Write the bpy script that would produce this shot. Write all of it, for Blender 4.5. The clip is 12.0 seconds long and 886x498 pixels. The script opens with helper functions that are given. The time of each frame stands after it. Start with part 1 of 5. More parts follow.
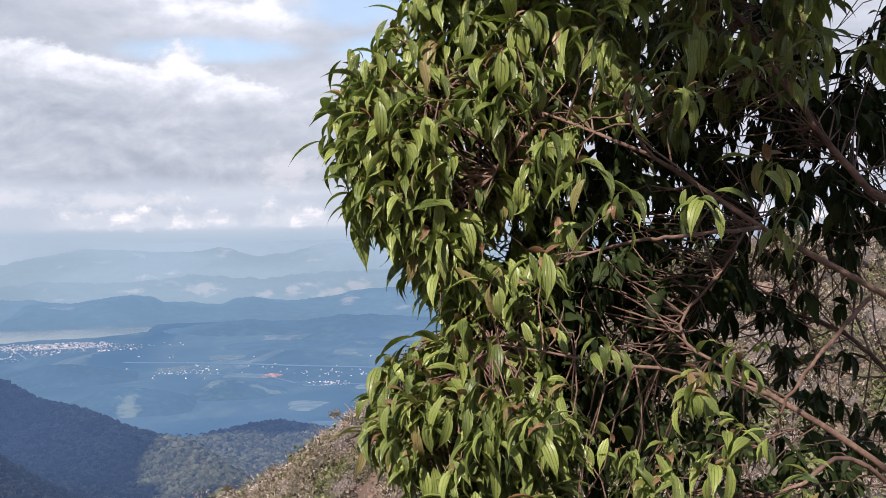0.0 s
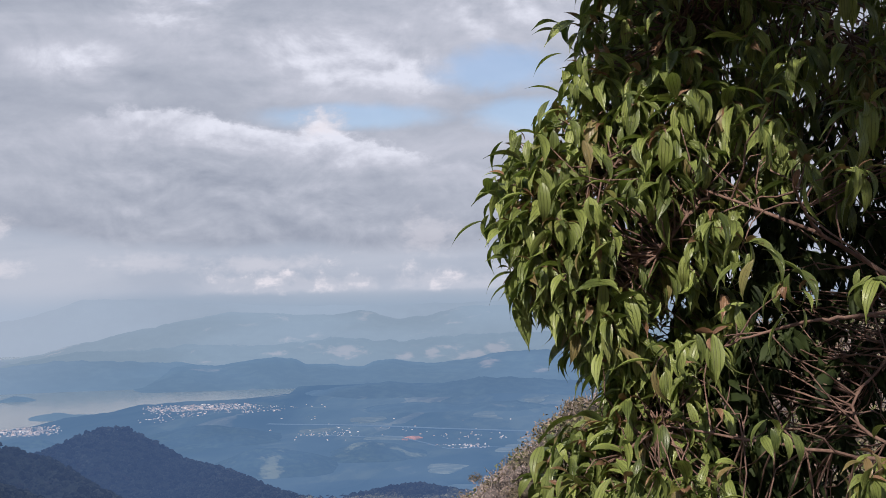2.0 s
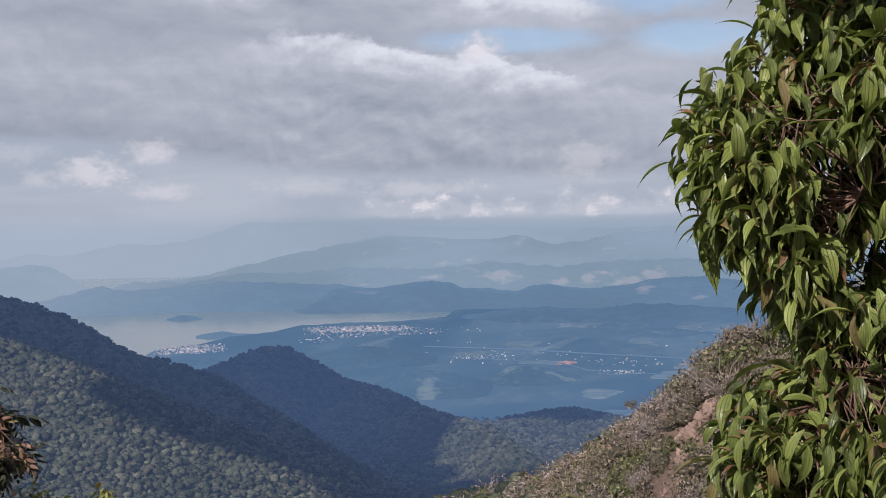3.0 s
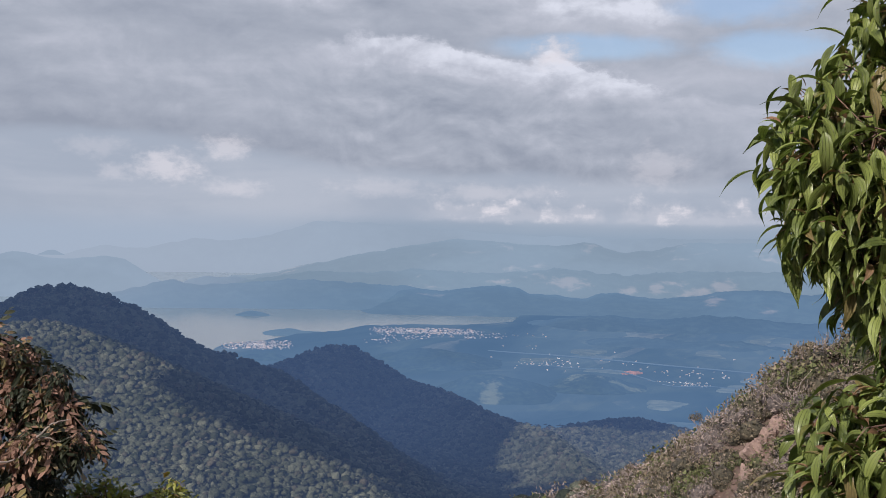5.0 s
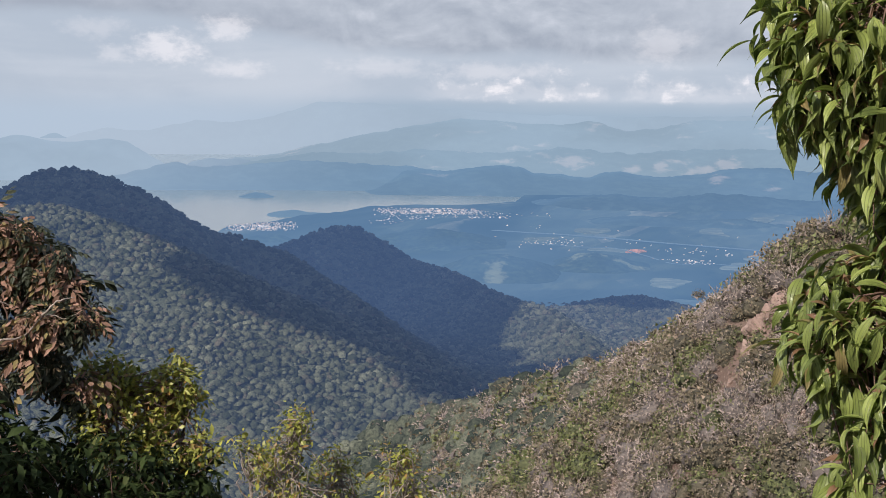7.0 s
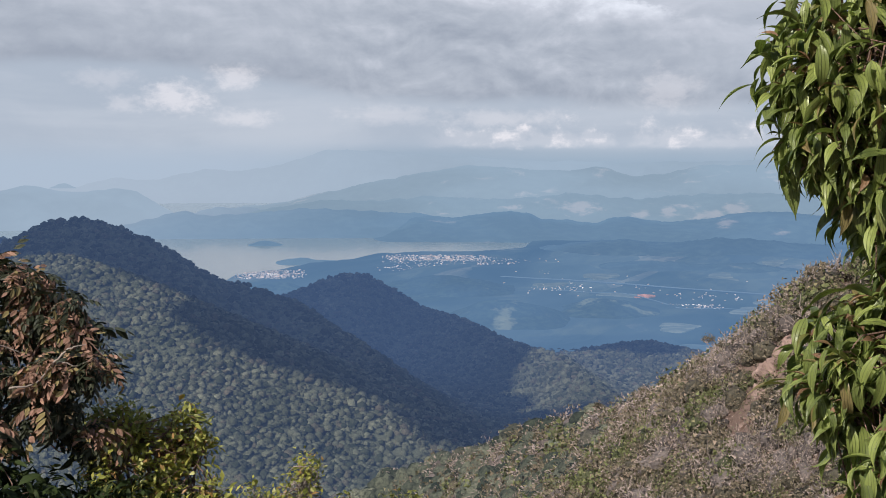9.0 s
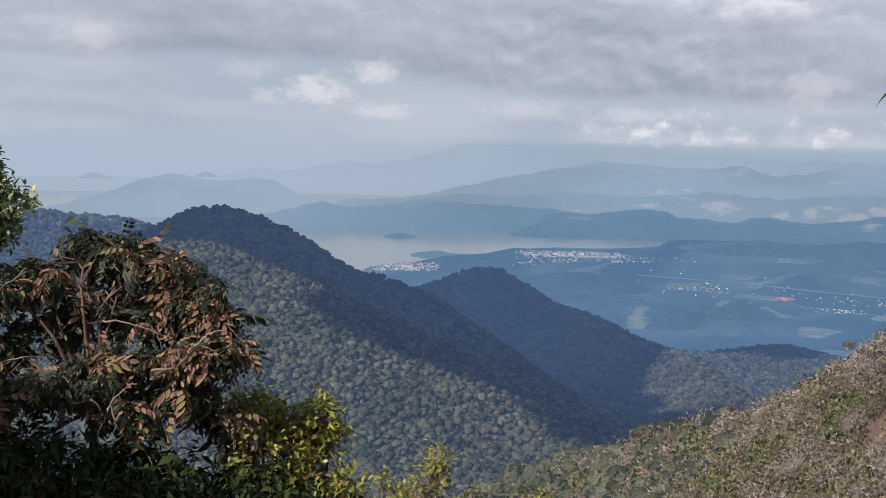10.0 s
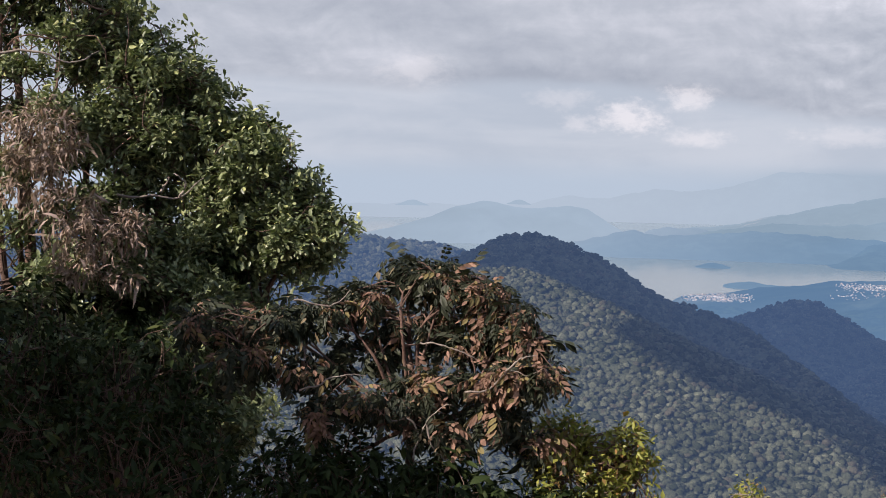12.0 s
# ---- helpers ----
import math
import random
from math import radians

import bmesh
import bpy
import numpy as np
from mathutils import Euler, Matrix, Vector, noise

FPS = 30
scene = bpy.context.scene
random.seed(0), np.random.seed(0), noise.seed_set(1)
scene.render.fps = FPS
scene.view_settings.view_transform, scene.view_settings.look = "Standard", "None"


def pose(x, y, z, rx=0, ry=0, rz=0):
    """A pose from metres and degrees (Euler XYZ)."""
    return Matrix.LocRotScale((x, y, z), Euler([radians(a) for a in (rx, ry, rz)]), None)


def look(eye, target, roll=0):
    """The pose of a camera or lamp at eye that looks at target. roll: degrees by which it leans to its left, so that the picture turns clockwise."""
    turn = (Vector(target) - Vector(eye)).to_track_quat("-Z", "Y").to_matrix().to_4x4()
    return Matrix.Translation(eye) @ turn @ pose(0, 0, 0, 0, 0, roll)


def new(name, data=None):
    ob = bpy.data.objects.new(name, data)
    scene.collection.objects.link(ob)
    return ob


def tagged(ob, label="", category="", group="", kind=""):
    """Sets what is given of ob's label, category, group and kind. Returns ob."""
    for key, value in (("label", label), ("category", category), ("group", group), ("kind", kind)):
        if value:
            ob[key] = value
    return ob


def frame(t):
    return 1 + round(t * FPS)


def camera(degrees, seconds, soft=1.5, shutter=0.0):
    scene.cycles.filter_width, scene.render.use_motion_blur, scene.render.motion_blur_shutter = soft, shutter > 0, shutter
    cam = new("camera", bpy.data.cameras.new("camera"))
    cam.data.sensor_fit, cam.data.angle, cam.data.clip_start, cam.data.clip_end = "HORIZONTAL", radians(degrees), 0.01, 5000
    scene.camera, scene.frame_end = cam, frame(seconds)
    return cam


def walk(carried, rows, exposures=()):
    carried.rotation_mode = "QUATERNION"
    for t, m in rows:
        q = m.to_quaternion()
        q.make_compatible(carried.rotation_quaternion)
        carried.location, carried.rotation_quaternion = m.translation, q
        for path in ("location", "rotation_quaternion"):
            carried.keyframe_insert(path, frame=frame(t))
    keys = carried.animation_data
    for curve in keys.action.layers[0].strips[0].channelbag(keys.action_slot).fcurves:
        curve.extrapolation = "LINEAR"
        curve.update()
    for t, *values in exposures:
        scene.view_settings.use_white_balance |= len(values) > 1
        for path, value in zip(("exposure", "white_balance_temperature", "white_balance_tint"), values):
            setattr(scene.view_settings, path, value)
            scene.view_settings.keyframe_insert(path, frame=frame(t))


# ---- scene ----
cam = camera(37.77, 12.0, soft=0.35)
EYE = 1.6
# seconds, x, y, z from the first eye, yaw, pitch, roll
ROWS = [
    (0.0, 0.0000, 0.0000, 0.0000, 0.043, -1.010, 0.931),
    (0.5, -0.0188, -0.0098, 0.0098, 2.167, 0.320, 0.591),
    (1.0, -0.0433, -0.0093, 0.0280, 4.369, 1.510, 0.795),
    (1.5, -0.0542, -0.0229, 0.0379, 4.742, 2.193, 1.346),
    (2.0, -0.0688, -0.0180, 0.0519, 6.187, 1.863, 1.129),
    (2.5, -0.1158, 0.0253, 0.0997, 9.598, 1.284, 1.478),
    (3.0, -0.1596, 0.0288, 0.1048, 13.071, -1.349, 0.705),
    (3.5, -0.1685, 0.0538, 0.1082, 14.803, -1.071, 0.277),
    (5.5, -0.1971, 0.0454, 0.0819, 16.597, -1.329, -1.671),
    (6.0, -0.1989, 0.0926, 0.0723, 17.756, -3.770, -1.431),
    (6.5, -0.1925, 0.0660, 0.0721, 18.225, -5.766, -1.854),
    (7.0, -0.1634, 0.0327, 0.0763, 16.278, -6.490, -0.712),
    (9.0, -0.1464, -0.0122, 0.0724, 16.607, -4.431, -0.179),
    (9.5, -0.1511, -0.0081, 0.0790, 18.300, -4.419, -0.455),
    (10.0, -0.1750, 0.0209, 0.0664, 22.634, -4.729, -1.207),
    (10.5, -0.1802, 0.0226, 0.0631, 25.928, -4.774, -1.975),
    (11.0, -0.1862, 0.0231, 0.0630, 30.212, -3.299, -2.025),
    (11.5, -0.1788, 0.0028, 0.0657, 36.236, -3.271, -1.667),
    (12.0, -0.1545, -0.0299, 0.0715, 36.325, -3.772, -1.181),
]
walk(cam, [(t, pose(x, y, EYE + z, 90 + pitch, roll, yaw)) for t, x, y, z, yaw, pitch, roll in ROWS],
     exposures=[(0.0, 0.5, 6350, 16), (0.5, 0.27, 6300, 16), (1.0, 0.08, 6280, 17), (1.5, 0.08, 6250, 17), (2.0, 0.07, 6230, 17), (2.5, -0.06, 6220, 17), (3.5, 0.0, 6180, 16), (5.5, -0.1, 6150, 16), (6.0, -0.15, 6150, 14), (6.5, 0.15, 6150, 13), (7.0, 0.27, 6250, 13), (9.0, 0.16, 6200, 13), (10.5, 0.1, 6200, 13), (11.5, 0.18, 6350, 15), (12.0, 0.3, 6400, 16)])

import functools

# ---- light ----
SUN_LEFT, SUN_HIGH = 19.0, 38.0      # degrees to the left of straight behind the lookout, and above the horizon
SUN_WAY = Vector((-math.sin(radians(SUN_LEFT)) * math.cos(radians(SUN_HIGH)), -math.cos(radians(SUN_LEFT)) * math.cos(radians(SUN_HIGH)), math.sin(radians(SUN_HIGH))))
sun_data = bpy.data.lights.new("sun", "SUN")
sun_data.energy, sun_data.angle, sun_data.color = 5.0, radians(0.53), (1.0, 0.9, 0.76)
sun = new("sun", sun_data)
sun.matrix_world = look((0, 0, 60), Vector((0, 0, 60)) - SUN_WAY)


class Graph:
    """Short hand for building node trees."""

    def __init__(self, tree):
        self.t = tree
        tree.nodes.clear()

    def n(self, kind, **inputs):
        nd = self.t.nodes.new(kind)
        for k, v in inputs.items():
            key = int(k[1:]) if k[0] == "i" and k[1:].isdigit() else k.replace("_", " ")
            self.put(nd.inputs[key], v)
        return nd

    def put(self, socket, v):
        if isinstance(v, bpy.types.NodeSocket):
            self.t.links.new(v, socket)
        elif isinstance(v, bpy.types.Node):
            self.t.links.new(v.outputs[0], socket)
        else:
            if socket.type == "RGBA" and len(v) == 3:
                v = (*v, 1)
            socket.default_value = v

    def math(self, op, a, b=0.0):
        nd = self.n("ShaderNodeMath", i0=a, i1=b)
        nd.operation = op
        return nd.outputs[0]

    def vec(self, op, a, b=(0, 0, 0)):
        nd = self.n("ShaderNodeVectorMath", i0=a, i1=b)
        nd.operation = op
        return nd.outputs["Value"] if op in ("LENGTH", "DISTANCE", "DOT_PRODUCT") else nd.outputs[0]

    def noise(self, where, scale, detail=4.0, rough=0.55, distort=0.0):
        return self.n("ShaderNodeTexNoise", Vector=where, Scale=scale, Detail=detail, Roughness=rough, Distortion=distort).outputs[0]

    def step(self, x, lo, hi, a=0.0, b=1.0):
        """Smooth ramp from a at lo to b at hi."""
        nd = self.n("ShaderNodeMapRange", i0=x, i1=lo, i2=hi, i3=a, i4=b)
        nd.interpolation_type = "SMOOTHSTEP"
        return nd.outputs[0]

    def mix(self, f, a, b):
        nd = self.t.nodes.new("ShaderNodeMix")
        nd.data_type = "RGBA"
        self.put(nd.inputs[0], f), self.put(nd.inputs[6], a), self.put(nd.inputs[7], b)
        return nd.outputs[2]


def heading(az, el):
    """Unit vector to degrees left of +y and above the horizon."""
    a, e = radians(az), radians(el)
    return Vector((-math.sin(a) * math.cos(e), math.cos(a) * math.cos(e), math.sin(e)))


# sky: clear blue above, broken cloud over it, haze along the horizon
world = bpy.data.worlds.new("sky")
scene.world = world
world.use_nodes = True
g = Graph(world.node_tree)
way = g.n("ShaderNodeTexCoord").outputs["Generated"]
axes = g.n("ShaderNodeSeparateXYZ", Vector=way).outputs
high = axes[2]
left_of = g.math("MULTIPLY", g.math("ARCTAN2", g.math("MULTIPLY", axes[0], -1.0), axes[1]), 57.2958)
up_of = g.math("MULTIPLY", g.math("ARCSINE", high), 57.2958)
blue = g.n("ShaderNodeTexSky")
blue.sky_type, blue.sun_disc = "NISHITA", False
blue.sun_elevation, blue.sun_rotation, blue.altitude, blue.dust_density = radians(SUN_HIGH), radians(180 + SUN_LEFT), 850.0, 1.5
flat = g.vec("MULTIPLY", way, (1.0, 1.0, 1.7))
wide = g.vec("MULTIPLY", way, (1.0, 1.0, 6.0))


def about(x, k):
    """A noise as an offset of k either side of nothing."""
    return g.math("MULTIPLY", g.math("SUBTRACT", x, 0.5), k)


def total(*xs):
    return functools.reduce(lambda p, q: g.math("ADD", p, q), xs)


sheet = g.noise(wide, 4.2, 6.0, 0.52, 0.3)
broad = g.noise(flat, 9.0, 4.0, 0.5, 0.2)
billow = g.noise(flat, 15.0, 8.0, 0.58, 0.3)
over_it = g.noise(g.vec("ADD", flat, (0.004, 0.0, 0.013)), 15.0, 8.0, 0.58, 0.3)
relief = g.math("SUBTRACT", billow, over_it)
fine = g.noise(flat, 46.0, 7.0, 0.6, 0.2)
ragged = total(about(billow, 1.0), about(fine, 0.55))


tiny = total(about(fine, 1.0), about(g.noise(flat, 120.0, 6.0, 0.6, 0.2), 0.9))


def puff(a, e, w, h, soft=0.5, rag=1.3, ragged=ragged):
    """A ragged cloud patch about a heading: 1 inside, 0 outside."""
    dx, dy = g.math("DIVIDE", g.math("SUBTRACT", left_of, a), w), g.math("DIVIDE", g.math("SUBTRACT", up_of, e), h)
    d = g.math("SQRT", g.math("ADD", g.math("MULTIPLY", dx, dx), g.math("MULTIPLY", dy, dy)))
    return g.step(g.math("ADD", d, g.math("MULTIPLY", ragged, rag)), 1 - soft, 1 + soft, 1.0, 0.0)


def most(xs):
    return functools.reduce(lambda p, q: g.math("MAXIMUM", p, q), xs)


# height of the cumulus bank's top, how brightly that top is lit, and the height of the deck's underside, by heading
bank = g.n("ShaderNodeValToRGB", i0=g.math("DIVIDE", g.math("ADD", left_of, 30.0), 90.0))
stops = ((-20, 5.0, 0.12, 1.8), (0, 5.1, 0.16, 1.9), (4.5, 5.4, 0.22, 2.0), (8.2, 6.4, 0.45, 2.0), (10.5, 7.1, 0.75, 2.0), (11.5, 7.55, 0.95, 2.05), (12.6, 7.1, 0.6, 2.1), (14.7, 7.45, 0.7, 2.1), (16.6, 8.15, 0.85, 2.1), (20, 8.1, 0.6, 2.3), (23, 7.6, 0.1, 2.7), (27, 7.2, 0.04, 3.2), (36, 7.0, 0.02, 3.4), (45, 7.0, 0.02, 3.6))
for k, (a, top, lit, low) in enumerate(stops):
    e = bank.color_ramp.elements[k] if k < 2 else bank.color_ramp.elements.new(k / len(stops))
    e.position, e.color = (a + 30) / 90, (top / 10, lit, low / 10, 1)
bank_rgb = g.n("ShaderNodeSeparateColor", Color=bank.outputs[0]).outputs
under = total(g.math("SUBTRACT", g.math("MULTIPLY", bank_rgb[0], 10.0), up_of), g.math("MULTIPLY", ragged, 1.1), g.math("MULTIPLY", tiny, 0.5))
in_bank = g.step(under, -0.16, 0.3)
soft_lit = g.math("MULTIPLY", g.step(g.math("ADD", under, about(billow, 1.6)), 0.2, 2.3, 1.0, 0.0), bank_rgb[1])
# upper cloud: grey with paler heaped parts
pale_up = most([puff(11.3, 10.6, 4.6, 1.7, 0.6), puff(17.5, 12.8, 2.6, 1.5, 0.6), puff(7.5, 9.6, 1.9, 1.0, 0.6), puff(2.0, 12.8, 5.0, 1.6, 0.7), puff(22.0, 10.0, 2.5, 0.8, 0.7)])
deck = total(0.45, about(sheet, 0.72), about(broad, 0.34), g.math("MULTIPLY", relief, 0.75))
upper = total(deck, g.math("MULTIPLY", pale_up, 0.27), g.math("MULTIPLY", g.math("MULTIPLY", pale_up, relief), 0.9))
lower = total(deck, -0.03, g.math("MULTIPLY", soft_lit, 0.72), g.math("MULTIPLY", g.math("MULTIPLY", g.math("ADD", bank_rgb[1], 0.1), relief), 0.9))
# the deck's underside is darkest; below it the air is paler
base_gap = total(g.math("SUBTRACT", up_of, g.math("MULTIPLY", bank_rgb[2], 10.0)), about(sheet, 1.6), about(billow, 0.5))
lower = total(lower, g.math("MULTIPLY", g.step(base_gap, 0.0, 1.5, 1.0, 0.0), -0.075))
tone = g.math("ADD", upper, g.math("MULTIPLY", in_bank, g.math("SUBTRACT", lower, upper)))
shades = g.n("ShaderNodeValToRGB", i0=tone)
ramp = shades.color_ramp
ramp.elements[0].position, ramp.elements[0].color = 0.15, (0.27, 0.28, 0.315, 1)
ramp.elements[1].position, ramp.elements[1].color = 0.95, (0.95, 0.945, 0.955, 1)
for k, c in ((0.45, (0.43, 0.438, 0.462, 1)), (0.68, (0.60, 0.595, 0.615, 1))):
    ramp.elements.new(k).color = c
low_air = g.mix(g.step(g.math("ADD", sheet, about(billow, 0.3)), 0.35, 0.65), (0.40, 0.437, 0.482), (0.53, 0.55, 0.575))
cloud = g.mix(g.step(base_gap, -0.35, 0.3, 1.0, 0.0), shades.outputs[0], low_air)
# row of small cumulus with level bases just over the horizon, and scattered small ones
heap = g.noise(g.vec("MULTIPLY", way, (1.0, 1.0, 1.25)), 42.0, 7.0, 0.58, 0.25)
row_top = total(1.15, about(heap, 4.2), about(broad, 1.4))
row = g.math("MULTIPLY", g.step(g.math("SUBTRACT", up_of, row_top), -0.7, 0.2, 1.0, 0.0), g.step(total(up_of, about(fine, 0.5), about(broad, 0.4)), -0.02, 0.2))
row = g.math("MULTIPLY", g.math("MULTIPLY", row, g.step(left_of, 15.8, 18.0, 1.0, 0.0)), g.step(total(heap, about(tiny, 0.25), about(g.noise(wide, 30.0, 4.0, 0.5, 0.2), 0.35)), 0.36, 0.62, 0.3, 1.0))
specks = most([g.math("MULTIPLY", puff(*q[:4], 0.8, 2.3, tiny), q[4] * 0.85) for q in ((25.7, 3.0, 0.9, 0.42, 0.75), (28.2, 2.15, 1.2, 0.55, 0.85), (25.4, 1.3, 1.1, 0.3, 0.6), (30.5, 1.85, 0.5, 0.3, 0.5), (6.8, 2.55, 1.0, 0.7, 0.45), (37.6, 4.1, 1.3, 0.55, 0.4), (31.0, 2.9, 1.1, 0.35, 0.35), (19.0, 1.45, 1.8, 0.3, 0.4), (11.4, 7.45, 0.8, 0.5, 1.0), (14.0, 1.3, 2.2, 0.35, 0.5))])
cloud = g.mix(g.math("MAXIMUM", row, specks), cloud, (0.84, 0.80, 0.785))
# openings on the blue
hole = most([puff(3.4, 9.7, 2.6, 1.0, 0.45), puff(2.0, 7.7, 2.5, 0.75, 0.5), puff(16.6, 13.6, 1.4, 0.7, 0.5), puff(10.0, 7.75, 3.6, 0.55, 0.45, 0.9), puff(12.0, 19.0, 7.0, 2.5), puff(40.0, 20.0, 9.0, 3.0)])
hole = g.math("MULTIPLY", hole, g.math("SUBTRACT", 1.0, in_bank))
hole = g.math("MULTIPLY", hole, g.math("SUBTRACT", 1.0, specks))
clear = g.math("MULTIPLY", g.step(g.math("ADD", sheet, g.math("MULTIPLY", broad, 0.5)), 0.66, 0.80), g.step(high, 0.25, 0.45))
gaps = g.math("MAXIMUM", g.math("MULTIPLY", hole, 0.68), clear)
# the air just over the land is greyer below the cloud bank than over open water
haze_tone = g.mix(g.math("MULTIPLY", g.step(up_of, -0.2, 0.35, 1.0, 0.0), g.step(left_of, 16.0, 27.0, 0.9, 0.0)), (0.39, 0.465, 0.54), (0.285, 0.375, 0.455))
haze = g.math("MAXIMUM", g.step(up_of, -0.9, 0.7, 1.0, 0.4), g.step(up_of, 0.7, 4.2, 0.4, 0.03))
haze = g.math("MULTIPLY", haze, g.math("SUBTRACT", 1.0, g.math("MULTIPLY", g.math("MAXIMUM", row, specks), 0.6)))
sky_light = g.n("ShaderNodeBackground", Color=blue, Strength=0.11)
cloud_light = g.n("ShaderNodeBackground", Color=g.mix(haze, cloud, haze_tone), Strength=1.0)
over = g.n("ShaderNodeMixShader", i0=gaps, i1=cloud_light, i2=sky_light)
g.n("ShaderNodeOutputWorld", Surface=over)


# ---- materials ----
def material(name, draw):
    m = bpy.data.materials.new(name)
    m.use_nodes = True
    gr = Graph(m.node_tree)
    gr.n("ShaderNodeOutputMaterial", Surface=draw(gr))
    return m


def leaf_material(name, dark, light, odd, odd_share=0.1, shine=0.42, through_light=0.25, veins=0.0, by="island", gloss=0.4, clump=0.0):
    def draw(gr):
        if by == "island":
            rnd = gr.n("ShaderNodeNewGeometry").outputs["Random Per Island"]
        else:
            rnd = gr.n("ShaderNodeObjectInfo").outputs["Random"]
        other = gr.math("FRACT", gr.math("MULTIPLY", rnd, 917.0))
        where = gr.n("ShaderNodeNewGeometry").outputs["Position"]
        patch = gr.noise(where, 14.0, 3.0)
        tint = gr.math("ADD", gr.math("MULTIPLY", rnd, 0.45), gr.step(gr.noise(where, clump, 3.0, 0.6), 0.36, 0.64, 0.0, 0.55)) if clump else rnd
        col = gr.mix(tint, dark, light)
        col = gr.mix(gr.math("MULTIPLY", gr.step(patch, 0.4, 0.7), 0.35), col, tuple(c * 1.5 for c in light))
        col = gr.mix(gr.step(other, 1 - odd_share, 1 - odd_share * 0.6), col, odd)
        normal = None
        if veins:
            uv = gr.n("ShaderNodeSeparateXYZ", Vector=gr.n("ShaderNodeUVMap").outputs[0])
            u = gr.math("ABSOLUTE", gr.math("SUBTRACT", uv.outputs[0], 0.5))
            rib = gr.step(u, 0.0, 0.035, 1.0, 0.0)
            side = gr.step(gr.math("ABSOLUTE", gr.math("SUBTRACT", u, 0.24)), 0.0, 0.035, 1.0, 0.0)
            cross = gr.step(gr.math("FRACT", gr.math("MULTIPLY", gr.math("ADD", uv.outputs[1], gr.math("MULTIPLY", u, -0.25)), 22.0)), 0.75, 1.0)
            vein = gr.math("MAXIMUM", rib, gr.math("MAXIMUM", gr.math("MULTIPLY", side, 0.8), gr.math("MULTIPLY", cross, 0.25)))
            col = gr.mix(gr.math("MULTIPLY", vein, veins), col, tuple(c * 0.35 for c in dark))
            spots = gr.noise(where, 90.0, 2.0)
            col = gr.mix(gr.step(spots, 0.70, 0.74), col, (0.045, 0.03, 0.012))
            normal = gr.n("ShaderNodeBump", Strength=0.5, Distance=0.004, Height=gr.math("SUBTRACT", 1.0, vein)).outputs[0]
        skin = gr.n("ShaderNodeBsdfPrincipled", Base_Color=col, Roughness=shine)
        skin.inputs["Specular IOR Level"].default_value = gloss
        if normal:
            gr.put(skin.inputs["Normal"], normal)
        glow = gr.n("ShaderNodeBsdfTranslucent", Color=gr.mix(0.5, col, tuple(c * k for c, k in zip(light, (1.1, 1.5, 0.5)))))
        return gr.n("ShaderNodeMixShader", i0=through_light, i1=skin, i2=glow).outputs[0]
    return material(name, draw)


def rough_material(name, a, b, scale=6.0, fine_scale=40.0, bump=0.4, rough=0.85, size=0.02, island=0.0):
    def draw(gr):
        where = gr.n("ShaderNodeNewGeometry")
        broad = gr.noise(where.outputs["Position"], scale, 5.0, 0.6)
        grain = gr.noise(where.outputs["Position"], fine_scale, 5.0, 0.65)
        col = gr.mix(gr.step(broad, 0.35, 0.65), a, b)
        if island:
            col = gr.mix(gr.math("MULTIPLY", where.outputs["Random Per Island"], island), col, tuple(c * 1.9 for c in b))
        col = gr.mix(gr.step(grain, 0.35, 0.75, 0.0, 0.5), col, tuple(c * 0.45 for c in a))
        nrm = gr.n("ShaderNodeBump", Strength=bump, Distance=size, Height=grain).outputs[0]
        return gr.n("ShaderNodeBsdfPrincipled", Base_Color=col, Roughness=rough, Normal=nrm).outputs[0]
    return material(name, draw)


